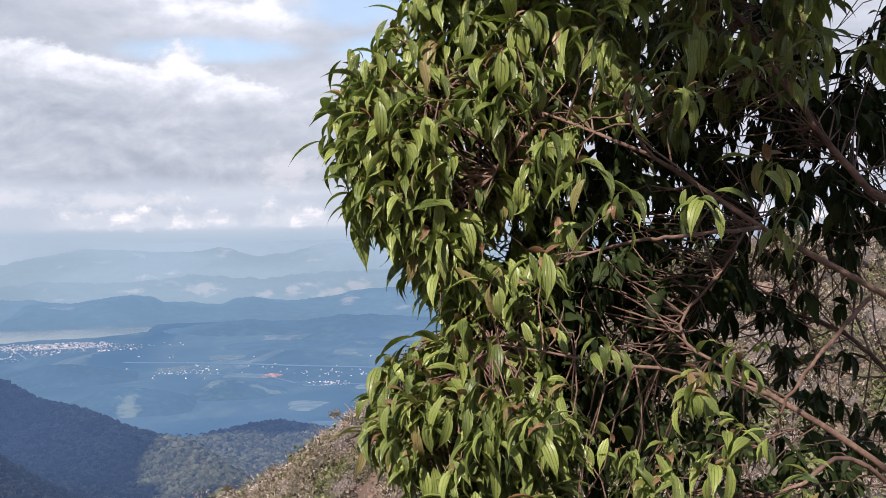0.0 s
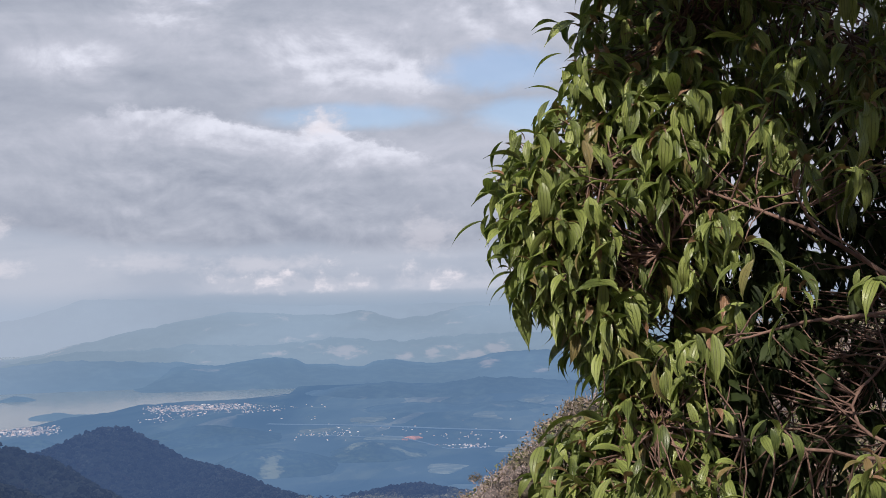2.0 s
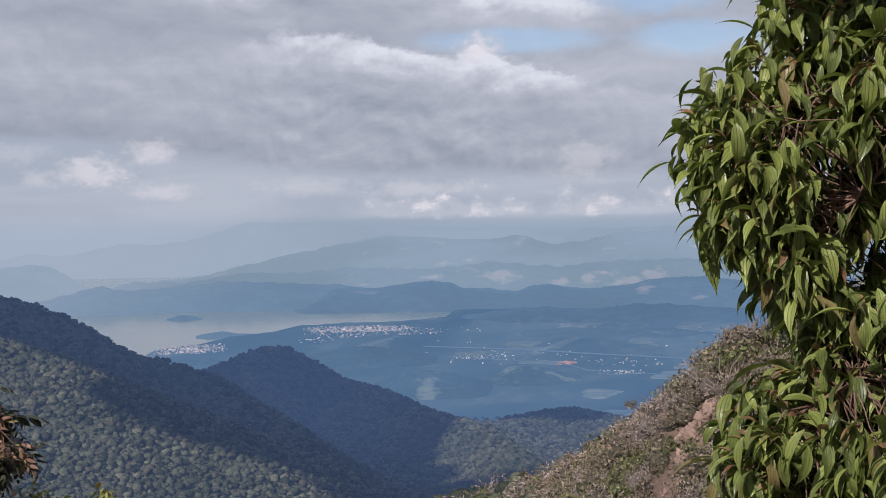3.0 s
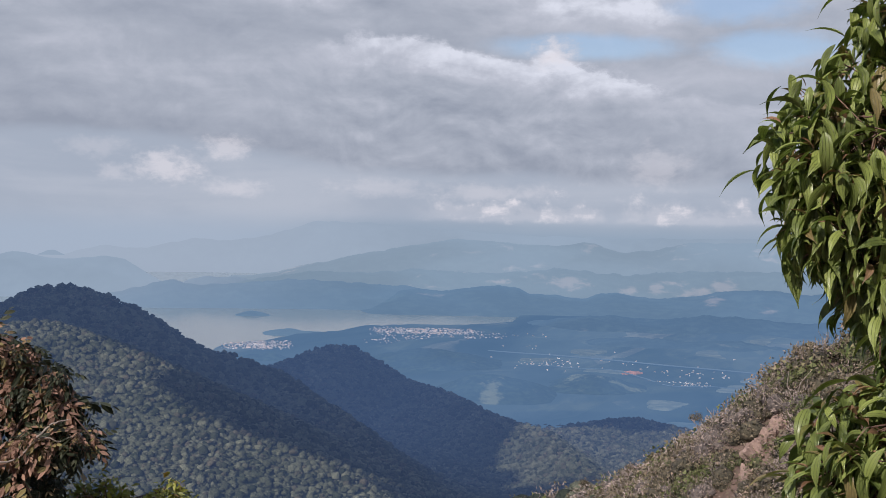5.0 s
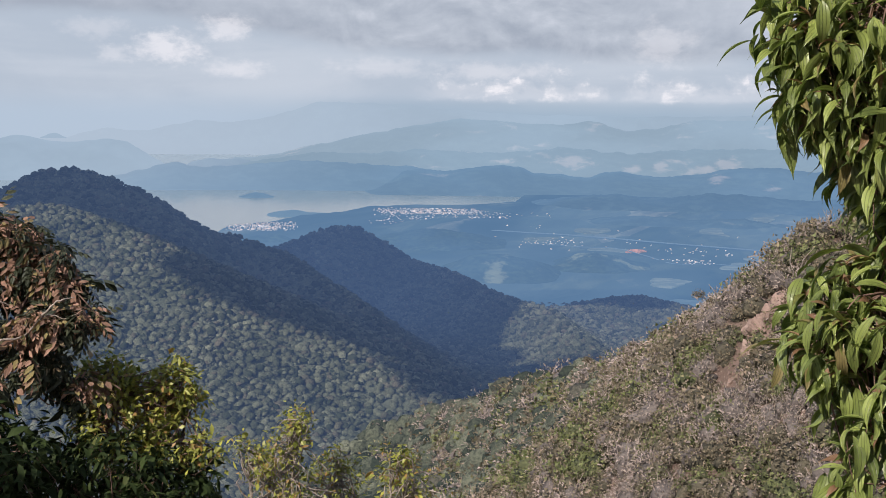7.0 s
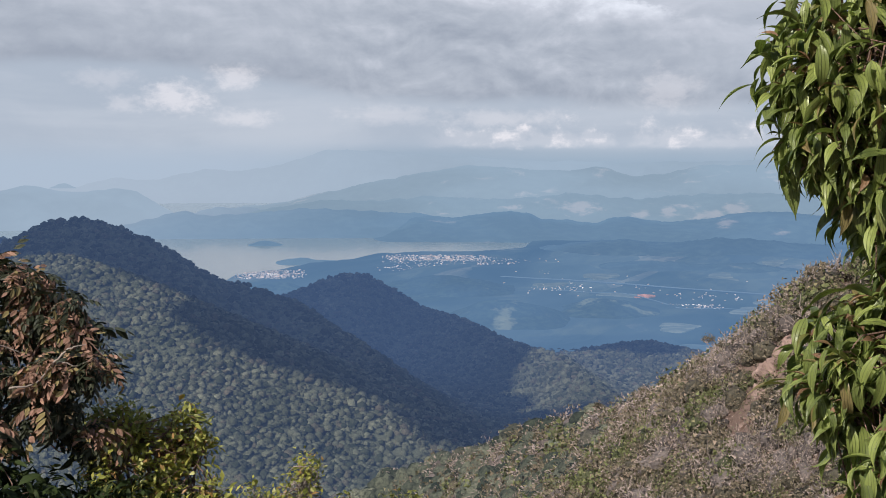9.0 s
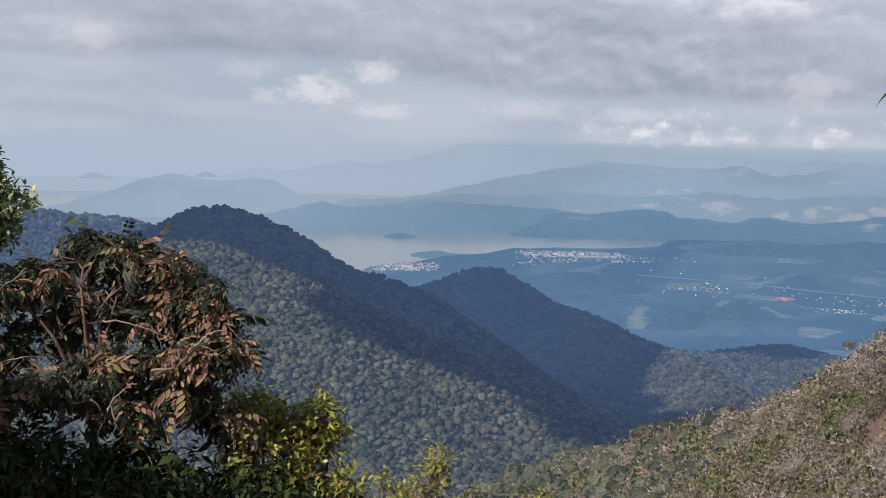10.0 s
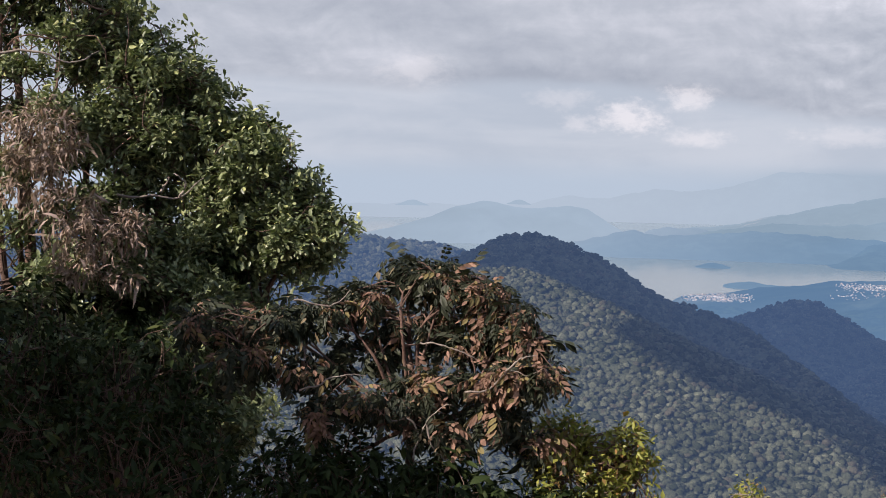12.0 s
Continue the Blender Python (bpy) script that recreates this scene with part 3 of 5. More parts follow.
def land(x, y):
    r = np.hypot(x, y)
    far_floor = SEA + 2.0 + 26.0 * np.clip((900 - r) / 400, 0, 1) - 9.0 * np.clip((r - 1250) / 150, 0, 1)
    h = far_floor + 1.5 * waves(x, y, 160, 3)
    for i, (crest, fall) in enumerate(RIDGES):
        hh = ridge_height(x, y, crest, fall)
        near = i == 6
        d = hh - h
        k = 4.0 if near else 12.0
        h = np.maximum(h, hh) + k * 0.25 * np.clip(1 - np.abs(d) / k, 0, 1) ** 2
    # gullies and knolls, fading out on the crests' own scale
    h += np.clip((r - 300) / 300, 0, 1) * (0.9 * waves(x, y, 95, 5) + 0.5 * waves(x, y, 38, 6)) * np.clip((1500 - r) / 300, 0.2, 1)
    h += np.clip((r - 30) / 60, 0, 1) * np.clip((400 - r) / 100, 0, 1) * (0.55 * waves(x, y, 22, 8) + 0.3 * waves(x, y, 8, 9))
    # the lookout: a small level top on a steep knoll
    knoll = -0.72 * np.maximum(r - 2.2, 0) + 0.12 * waves(x, y, 3.0, 11) * np.clip(r - 1.5, 0, 1)
    back = np.clip((-y - 3) * 0.35, 0, 45) - 0.55 * np.maximum(np.abs(x) - 30, 0) - 1.0
    knoll = np.where(y < -3, np.maximum(knoll, back), knoll)
    return np.maximum(h, knoll)


def polar_sheet(az, rings, height):
    a, r = np.meshgrid(np.radians(az), rings, indexing="ij")
    x, y = -r * np.sin(a), r * np.cos(a)
    v = np.stack([x, y, height(x, y)], -1).reshape(-1, 3)
    n, m = a.shape
    i, j = np.meshgrid(np.arange(n - 1), np.arange(m - 1), indexing="ij")
    f = np.stack([i * m + j, i * m + j + 1, (i + 1) * m + j + 1, (i + 1) * m + j], -1).reshape(-1, 4)
    return v, f


AZ = np.concatenate([np.arange(-180, -24, 4.0), np.arange(-24, 60, 0.35), np.arange(60, 181, 4.0)])
v, f = polar_sheet(AZ, np.concatenate([[0.02], np.geomspace(0.8, 420, 120), np.arange(428, 1640, 8.0), [1700, 1900, 2400, 3200, 4900]]), land)
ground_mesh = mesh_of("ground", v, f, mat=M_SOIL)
# ground beyond 300 m takes the canopy colour with its painted haze glow
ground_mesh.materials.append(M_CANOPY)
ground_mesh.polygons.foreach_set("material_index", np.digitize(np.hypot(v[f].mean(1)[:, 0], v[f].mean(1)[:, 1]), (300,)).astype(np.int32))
ground = tagged(new("ground", ground_mesh), "forested mountain slopes with soil and leaf litter under scrub", "ground", kind="structure")

# ---- far land and water ----
SHORE = [(-30, 3300), (8, 3300), (12.0, 3000), (13.0, 2480), (15, 2390), (17.5, 2370), (19.6, 2320), (20.5, 2220), (22.5, 2130), (24.0, 2010), (25.7, 1950), (26.5, 1800), (40, 1750), (62, 1750)]
az = np.arange(-30, 62, 0.25)
edge = np.interp(az, [s[0] for s in SHORE], [s[1] for s in SHORE]) + 14 * waves(az * 30, az * 0, 40, 21)
steps = np.linspace(0, 1, 60)
a, s = np.meshgrid(np.radians(az), steps, indexing="ij")
r = 1150 + (edge[:, None] - 1150) * s
x, y = -r * np.sin(a), r * np.cos(a)
rise = 9.0 * np.clip(waves(x, y, 330, 22) - 0.35, 0, 1) * np.clip((1 - s) * 6, 0, 1) * np.clip(s * 5, 0, 1) * np.clip((2600 - r) / 400, 0, 1)
v = np.stack([x, y, SEA + 3.2 - 3.5 * np.clip((s - 0.985) / 0.015, 0, 1) + rise], -1).reshape(-1, 3)
m = len(steps)
i, j = np.meshgrid(np.arange(len(az) - 1), np.arange(m - 1), indexing="ij")
f = np.stack([i * m + j, i * m + j + 1, (i + 1) * m + j + 1, (i + 1) * m + j], -1).reshape(-1, 4)
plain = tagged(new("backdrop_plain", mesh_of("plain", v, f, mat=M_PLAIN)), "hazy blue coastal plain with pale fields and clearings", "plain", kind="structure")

v, f = polar_sheet(np.arange(-40, 75, 1.0), np.linspace(1700, 4980, 30), lambda x, y: np.full(x.shape, SEA + 0.5))
tagged(new("water", mesh_of("water", v, f, mat=M_WATER)), "pale silty bay water under haze", "water", kind="structure")


def hill(name, crest, r, deep, mat, label, rough=1.0, seed=0, base=SEA):
    """A long hill whose skyline passes through (degrees left, degrees up) points at r metres."""
    c = np.array(crest)
    azs = np.linspace(c[0, 0], c[-1, 0], max(30, int(abs(c[-1, 0] - c[0, 0]) * 9)))
    order = np.argsort(c[:, 0])
    el = np.interp(azs, c[order, 0], c[order, 1])
    ker = np.array([1, 4, 6, 4, 1]) / 16
    el = np.convolve(np.pad(el, 2, mode="edge"), ker, mode="valid")
    el = el + rough * 0.05 * waves(azs * 100, azs * 0, 140, seed + 40) + rough * 0.022 * waves(azs * 100, azs * 0, 30, seed + 41)
    ends = np.clip(np.minimum(np.arange(len(azs)), np.arange(len(azs))[::-1]) / min(26, len(azs) / 3), 0, 1) ** 0.7
    q = np.linspace(-1, 1, 26)
    aa, qq = np.meshgrid(np.radians(azs), q, indexing="ij")
    rr = r + deep * qq
    top = EYE + r * np.tan(np.radians(el))[:, None]
    up = np.cos(qq * math.pi / 2) ** 1.25 * ends[:, None]
    x, y = -rr * np.sin(aa), rr * np.cos(aa)
    side = 1 - np.abs(1 - up)
    z = base + (top - base) * up + (top - base) * 0.16 * waves(x, y, deep * 0.5, seed) * side * (1 - side) * 2.5
    m = len(q)
    i, j = np.meshgrid(np.arange(len(azs) - 1), np.arange(m - 1), indexing="ij")
    f = np.stack([i * m + j, i * m + j + 1, (i + 1) * m + j + 1, (i + 1) * m + j], -1).reshape(-1, 4)
    return tagged(new(name, mesh_of(name, np.stack([x, y, z], -1).reshape(-1, 3), f, mat=mat)), label, "hill", kind="structure")


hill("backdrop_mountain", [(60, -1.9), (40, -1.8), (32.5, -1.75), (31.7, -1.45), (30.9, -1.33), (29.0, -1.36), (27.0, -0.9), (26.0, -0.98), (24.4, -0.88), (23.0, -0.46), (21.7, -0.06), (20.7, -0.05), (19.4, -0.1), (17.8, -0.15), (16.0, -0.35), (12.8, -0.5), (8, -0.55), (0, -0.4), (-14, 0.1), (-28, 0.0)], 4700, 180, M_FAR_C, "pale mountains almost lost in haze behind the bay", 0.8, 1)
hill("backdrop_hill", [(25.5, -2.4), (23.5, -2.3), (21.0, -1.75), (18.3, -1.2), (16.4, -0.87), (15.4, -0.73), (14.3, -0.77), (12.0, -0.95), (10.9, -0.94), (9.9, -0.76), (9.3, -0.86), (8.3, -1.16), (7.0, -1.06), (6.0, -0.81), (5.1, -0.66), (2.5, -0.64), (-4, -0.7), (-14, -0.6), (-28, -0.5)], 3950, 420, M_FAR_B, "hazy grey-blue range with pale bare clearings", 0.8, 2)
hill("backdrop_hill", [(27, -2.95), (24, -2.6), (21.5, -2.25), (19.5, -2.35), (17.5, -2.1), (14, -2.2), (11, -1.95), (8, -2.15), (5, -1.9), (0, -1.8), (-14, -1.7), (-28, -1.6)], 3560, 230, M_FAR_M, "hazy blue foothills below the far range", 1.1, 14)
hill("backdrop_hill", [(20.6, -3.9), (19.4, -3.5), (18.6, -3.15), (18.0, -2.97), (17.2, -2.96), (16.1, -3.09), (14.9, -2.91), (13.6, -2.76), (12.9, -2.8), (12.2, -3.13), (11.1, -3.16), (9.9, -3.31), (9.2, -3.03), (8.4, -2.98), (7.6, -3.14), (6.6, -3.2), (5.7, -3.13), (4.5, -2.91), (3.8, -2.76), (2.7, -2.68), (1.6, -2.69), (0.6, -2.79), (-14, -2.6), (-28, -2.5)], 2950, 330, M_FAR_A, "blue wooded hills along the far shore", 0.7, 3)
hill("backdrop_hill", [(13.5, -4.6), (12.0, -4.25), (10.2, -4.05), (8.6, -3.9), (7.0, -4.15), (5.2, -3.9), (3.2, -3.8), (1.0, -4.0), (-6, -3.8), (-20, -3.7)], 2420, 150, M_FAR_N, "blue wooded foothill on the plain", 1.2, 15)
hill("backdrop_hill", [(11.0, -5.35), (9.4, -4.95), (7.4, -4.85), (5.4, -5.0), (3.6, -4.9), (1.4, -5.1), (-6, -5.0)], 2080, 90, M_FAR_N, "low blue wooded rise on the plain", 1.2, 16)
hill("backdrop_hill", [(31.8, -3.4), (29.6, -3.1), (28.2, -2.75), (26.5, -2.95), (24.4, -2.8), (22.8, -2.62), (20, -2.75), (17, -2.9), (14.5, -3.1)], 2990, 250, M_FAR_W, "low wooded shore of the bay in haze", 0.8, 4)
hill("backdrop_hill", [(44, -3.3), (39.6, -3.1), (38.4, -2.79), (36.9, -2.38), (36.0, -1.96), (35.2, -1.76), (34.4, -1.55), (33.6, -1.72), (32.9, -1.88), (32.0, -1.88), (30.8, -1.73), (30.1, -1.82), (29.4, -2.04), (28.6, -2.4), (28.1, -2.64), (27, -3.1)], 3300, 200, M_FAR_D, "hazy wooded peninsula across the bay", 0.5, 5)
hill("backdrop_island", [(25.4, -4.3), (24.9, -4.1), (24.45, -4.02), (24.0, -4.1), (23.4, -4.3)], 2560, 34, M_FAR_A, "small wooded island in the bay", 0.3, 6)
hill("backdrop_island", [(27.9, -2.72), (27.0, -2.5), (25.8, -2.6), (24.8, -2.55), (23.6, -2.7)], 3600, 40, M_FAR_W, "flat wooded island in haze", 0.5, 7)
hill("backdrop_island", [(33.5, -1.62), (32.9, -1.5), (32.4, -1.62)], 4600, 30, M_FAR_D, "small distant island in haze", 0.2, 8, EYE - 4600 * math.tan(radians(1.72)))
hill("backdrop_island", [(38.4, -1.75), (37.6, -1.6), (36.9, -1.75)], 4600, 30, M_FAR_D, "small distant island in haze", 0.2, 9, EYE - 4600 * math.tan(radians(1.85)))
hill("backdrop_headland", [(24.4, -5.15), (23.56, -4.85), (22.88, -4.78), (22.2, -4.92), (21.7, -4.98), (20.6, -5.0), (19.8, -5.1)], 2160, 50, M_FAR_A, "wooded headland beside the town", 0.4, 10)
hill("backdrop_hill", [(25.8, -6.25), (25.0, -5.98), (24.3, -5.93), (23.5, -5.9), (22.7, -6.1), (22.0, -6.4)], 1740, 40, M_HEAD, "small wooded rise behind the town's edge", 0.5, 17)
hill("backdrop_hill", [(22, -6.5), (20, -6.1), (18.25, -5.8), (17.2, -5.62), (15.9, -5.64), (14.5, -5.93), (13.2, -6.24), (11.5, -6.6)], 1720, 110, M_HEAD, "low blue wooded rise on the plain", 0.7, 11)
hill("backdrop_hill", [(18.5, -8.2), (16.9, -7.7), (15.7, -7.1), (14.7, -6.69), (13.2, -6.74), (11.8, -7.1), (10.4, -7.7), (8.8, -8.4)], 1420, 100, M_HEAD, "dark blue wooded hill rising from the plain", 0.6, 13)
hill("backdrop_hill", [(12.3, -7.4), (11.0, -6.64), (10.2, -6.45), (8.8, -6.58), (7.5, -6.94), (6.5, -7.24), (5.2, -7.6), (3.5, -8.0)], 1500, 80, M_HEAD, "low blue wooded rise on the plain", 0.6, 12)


def patch(name, label, category, mat, az, el, wide, deep, seed, stretch=1.0):
    """A flat uneven plot lying on the plain, seen at a heading."""
    r = (EYE - SEA - 4.5) / math.tan(radians(-el))
    ang = np.linspace(0, 2 * math.pi, 28, endpoint=False)
    k = 1 + 0.22 * np.sin(ang * 2 + seed) + 0.14 * np.sin(ang * 3 + seed * 2.3) + 0.07 * np.sin(ang * 7 + seed)
    x, y = -r * math.sin(radians(az)), r * math.cos(radians(az))
    ring = np.stack([x + np.cos(ang) * k * wide, y + np.sin(ang) * k * deep, np.full(28, SEA + 4.4)], 1)
    skirt = ring * np.array((1, 1, 0)) + np.array((0, 0, SEA + 2.5))
    v = np.concatenate([ring, skirt, [[x, y, SEA + 4.8]]])
    f = [(i, (i + 1) % 28, 56, 56) for i in range(28)] + [(28 + i, 28 + (i + 1) % 28, (i + 1) % 28, i) for i in range(28)]
    me = bpy.data.meshes.new(name)
    me.from_pydata(v.tolist(), [], [tuple(dict.fromkeys(q)) for q in f])
    me.materials.append(mat)
    return tagged(new(name, me), label, category, kind="structure")


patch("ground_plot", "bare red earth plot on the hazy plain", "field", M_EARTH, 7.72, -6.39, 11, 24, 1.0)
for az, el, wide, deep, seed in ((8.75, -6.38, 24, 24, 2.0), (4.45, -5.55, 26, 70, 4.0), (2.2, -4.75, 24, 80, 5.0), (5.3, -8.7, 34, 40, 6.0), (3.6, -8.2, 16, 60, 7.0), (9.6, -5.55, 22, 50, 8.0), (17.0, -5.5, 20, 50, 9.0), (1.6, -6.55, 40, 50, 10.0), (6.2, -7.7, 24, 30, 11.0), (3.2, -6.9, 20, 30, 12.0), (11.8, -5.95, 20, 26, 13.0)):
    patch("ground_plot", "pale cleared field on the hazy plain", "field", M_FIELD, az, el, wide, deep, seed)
for way_points, half, name in (([(14.0, -5.62), (12.35, -5.70), (10.7, -5.76), (8.5, -5.88), (6.6, -6.0), (4.1, -6.12), (1.5, -6.23), (-3, -6.35)], 6.0, "river"), ([(11.5, -6.2), (10.0, -6.28), (8.6, -6.3), (7.2, -6.6), (6.0, -6.9), (4.2, -6.85), (2.4, -7.0)], 2.0, "road")):
    mid = smooth_path([at(a, e, (EYE - SEA - 4.9) / math.tan(radians(-e))) for a, e in way_points], 60)
    side = unit(np.gradient(mid, axis=0))[:, [1, 0, 2]] * np.array((-half, half, 0))
    v = np.concatenate([mid - side, mid + side])
    f = [(i, i + 1, 61 + i, 60 + i) for i in range(59)]
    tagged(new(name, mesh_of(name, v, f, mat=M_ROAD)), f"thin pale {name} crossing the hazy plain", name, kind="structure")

# ---- unseen cloud added to lay shade over the valley ----
def lump(rng, sub=2, rough=0.25, freq=1.4):
    """A knobbly ball as arrays of triangles."""
    bm = bmesh.new()
    bmesh.ops.create_icosphere(bm, subdivisions=sub, radius=1)
    off = Vector(rng.uniform(-50, 50, 3))
    for q in bm.verts:
        q.co *= 1 + rough * noise.fractal(q.co * freq + off, 0.9, 2.1, 3)
    v = np.array([q.co[:] for q in bm.verts])
    f = np.array([[q.index for q in p.verts] for p in bm.faces])
    bm.free()
    return v, f, None


def cloud_draw(gr):
    where = gr.n("ShaderNodeNewGeometry").outputs["Position"]
    return gr.n("ShaderNodeBsdfDiffuse", Color=gr.mix(gr.noise(where, 0.01, 4.0), (0.8, 0.8, 0.8), (0.9, 0.9, 0.9))).outputs[0]


rng = np.random.default_rng(77)
CLOUD_HIGH = 480.0
reach = (CLOUD_HIGH + 120) / SUN_WAY.z
sets = []
# ground position and half widths of each shadow wanted; lumps are offset sunward
for px, py, sx, sy in ((-420, 985, 165, 185), (-480, 925, 130, 105), (-255, 742, 105, 62), (-185, 668, 60, 34), (-215, 1150, 85, 60), (-560, 1150, 150, 200), (-330, 812, 90, 60), (-620, 1000, 90, 160)):
    v, f, _ = lump(rng, 4, 0.3, 1.9)
    sets.append((v * np.array((sx, sy, 28)) + np.array((px + SUN_WAY.x * reach, py + SUN_WAY.y * reach, CLOUD_HIGH)), f, None))
v, f, _ = joined(sets)
tagged(new("backdrop_cloud", mesh_of("cloud", v, f, mat=material("cloud_white", cloud_draw))), "unseen cumulus lumps placed to shade the valley", "cloud", kind="structure")


# ---- forest and scrub on the slopes ----
class Sight:
    """Which part of the slopes the lookout overlooks."""

    def __init__(self):
        self.az = np.arange(-26, 60, 0.3)
        self.r = np.concatenate([np.geomspace(20, 420, 160), np.arange(424, 1640, 5.0)])
        a, r = np.meshgrid(np.radians(self.az), self.r, indexing="ij")
        el = np.degrees(np.arctan2(land(-r * np.sin(a), r * np.cos(a)) - EYE, r))
        self.top = np.maximum.accumulate(el, axis=1)

    def clear(self, az, r, el):
        i = np.clip(((az + 26) / 0.3).round().astype(int), 0, len(self.az) - 1)
        j = np.clip(np.searchsorted(self.r, r) - 2, 0, len(self.r) - 1)
        return el > self.top[i, j]


sight = Sight()


def spots(n, az0, az1, r0, r1, tall, rng, power=1.0):
    """Places strewn evenly over the overlooked ground: x, y, z, degrees left, metres."""
    az = rng.uniform(az0, az1, n)
    r = np.sqrt(rng.uniform(0, 1, n) ** power * (r1 ** 2 - r0 ** 2) + r0 ** 2)
    x, y = -r * np.sin(np.radians(az)), r * np.cos(np.radians(az))
    z = land(x, y)
    ok = sight.clear(az, r, np.degrees(np.arctan2(z + tall - EYE, r)))
    return np.stack([x, y, z], 1)[ok], az[ok], r[ok]


def upright(n, rng, wide, high):
    """Turns about the vertical with uneven widths and heights."""
    a = rng.uniform(0, 2 * math.pi, n)
    m = np.zeros((n, 3, 3))
    m[:, 0, 0], m[:, 0, 1], m[:, 1, 0], m[:, 1, 1] = np.cos(a), -np.sin(a), np.sin(a), np.cos(a)
    m[:, :, 0] *= (wide * rng.uniform(0.8, 1.25, n))[:, None]
    m[:, :, 1] *= (wide * rng.uniform(0.8, 1.25, n))[:, None]
    m[:, 2, 2] = high
    return m


def shrub_shape(rng, n=46, leaf=0.26, thin=1.0, reach=0.0):
    """A lumpy bush one unit in radius out of small leaf sprays."""
    d = unit(rng.normal(0, 1, (n, 3)))
    d[:, 2] = np.abs(d[:, 2]) * 1.1 - 0.25
    d = unit(d)
    knob = 1 + 0.2 * np.sin(d[:, 0] * 5 + rng.uniform(0, 6)) * np.sin(d[:, 1] * 6 + rng.uniform(0, 6)) + 0.1 * np.sin(d[:, 2] * 9 + rng.uniform(0, 6)) + rng.uniform(-0.34, 0.12, n)
    p = d * knob[:, None]
    way_out = unit(d * (0.25 + reach) + rng.normal(0, 0.6, (n, 3)))
    turn = frames_along(way_out, d, rng.uniform(-0.8, 0.8, n))
    size = leaf * rng.uniform(0.7, 1.4, n)
    turn = turn * size[:, None, None]
    blade = (np.array([(-0.4 * thin, 0.1, 0), (0.45 * thin, 0.3, 0.1), (-0.05, 1.0, -0.1)]), np.array([(0, 1, 2)]), None)
    return scatter(blade, turn, p)


rng = np.random.default_rng(5)
crowns = []
for k in range(8):
    kinds = []
    for detail, rough in ((1, 0.5), (1, 0.6), (2, 0.7)):
        v, f, _ = lump(rng, detail, rough, 2.3)
        v *= np.minimum(1.0, 1.1 / np.linalg.norm(v, axis=1, keepdims=True))
        kinds.append((v, f[(v[f][:, :, 2] > -0.2).any(1)], None))        # undersides rest on the slope
    crowns.append(kinds)
# all four belts carry the canopy's painted haze glow
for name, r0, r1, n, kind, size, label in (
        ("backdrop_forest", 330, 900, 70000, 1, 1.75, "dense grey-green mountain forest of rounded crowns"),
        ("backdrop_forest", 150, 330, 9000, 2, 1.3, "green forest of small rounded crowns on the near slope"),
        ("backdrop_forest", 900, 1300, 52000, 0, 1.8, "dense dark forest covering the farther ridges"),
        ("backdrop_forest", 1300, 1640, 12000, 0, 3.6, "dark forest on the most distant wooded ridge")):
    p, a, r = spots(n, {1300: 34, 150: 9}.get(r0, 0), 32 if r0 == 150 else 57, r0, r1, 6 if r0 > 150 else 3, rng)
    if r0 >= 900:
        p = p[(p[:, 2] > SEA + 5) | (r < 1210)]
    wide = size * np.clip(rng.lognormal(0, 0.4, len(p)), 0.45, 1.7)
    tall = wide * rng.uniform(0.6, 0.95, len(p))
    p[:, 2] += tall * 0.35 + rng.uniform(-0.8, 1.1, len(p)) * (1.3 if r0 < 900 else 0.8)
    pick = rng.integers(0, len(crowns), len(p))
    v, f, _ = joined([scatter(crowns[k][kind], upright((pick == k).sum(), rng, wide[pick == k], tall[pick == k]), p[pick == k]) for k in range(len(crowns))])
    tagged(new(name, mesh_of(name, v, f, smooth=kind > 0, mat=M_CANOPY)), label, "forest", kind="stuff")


def stems(rng, n=7):
    """Bare stems fanning out from the foot of a bush."""
    out = []
    for k in range(n):
        d = unit(rng.normal(0, 1, 3) + np.array((0, 0, 1.3)))
        out.append(tube(bow((0, 0, -0.5), d * rng.uniform(0.8, 1.25), rng, 0.08, 4), (0.05, 0.035, 0.022, 0.01), 3))
    return joined(out)


def bush_core(rng):
    """A lumpy dome under the leaf sprays."""
    v, f, _ = lump(rng, 1, 0.5, 2.4)
    return v * 0.66, f, None


cores = [bush_core(rng) for k in range(5)]
SPAN = ((0, 135, 150, 0.19), (135, 175, 110, 0.21), (175, 400, 60, 0.26))     # nearer bushes have finer leaves
bare_stems = [stems(rng, 6) for k in range(5)]
ROCK_SPOTS = [(1.5, -8.6, 0.8, 1.0), (2.2, -9.6, 0.9, 0.8), (2.9, -10.7, 0.8, 0.5), (3.3, -12.0, 0.7, 0.6)]   # degrees left, up, half widths
p, a, r = spots(46000, -21, 20, 85, 330, 1.5, rng, 1.4)
el = np.degrees(np.arctan2(p[:, 2] - EYE, r))
bare = np.zeros(len(p), bool)
for ra, re, wa, we in ROCK_SPOTS:
    bare |= ((a - ra) / wa) ** 2 + ((el - re) / we) ** 2 < rng.uniform(0.5, 1.2, len(p))
bare |= rng.uniform(0, 1, len(p)) < np.clip((a - 14.5) / 5, 0, 1)        # forest takes over towards the valley
p, a, r = p[~bare], a[~bare], r[~bare]
grow = waves(p[:, 0], p[:, 1], 9, 31) + 0.5 * waves(p[:, 0], p[:, 1], 30, 33) + rng.normal(0, 0.45, len(p))
kind_of = np.digitize(grow, (-0.62, 0.12))       # bright green, olive, grey
wide = 0.82 * np.clip(rng.lognormal(0, 0.58, len(p)), 0.35, 2.3) * np.clip(r / 120, 0.75, 1.6) ** 0.5
p[:, 2] += wide * 0.35
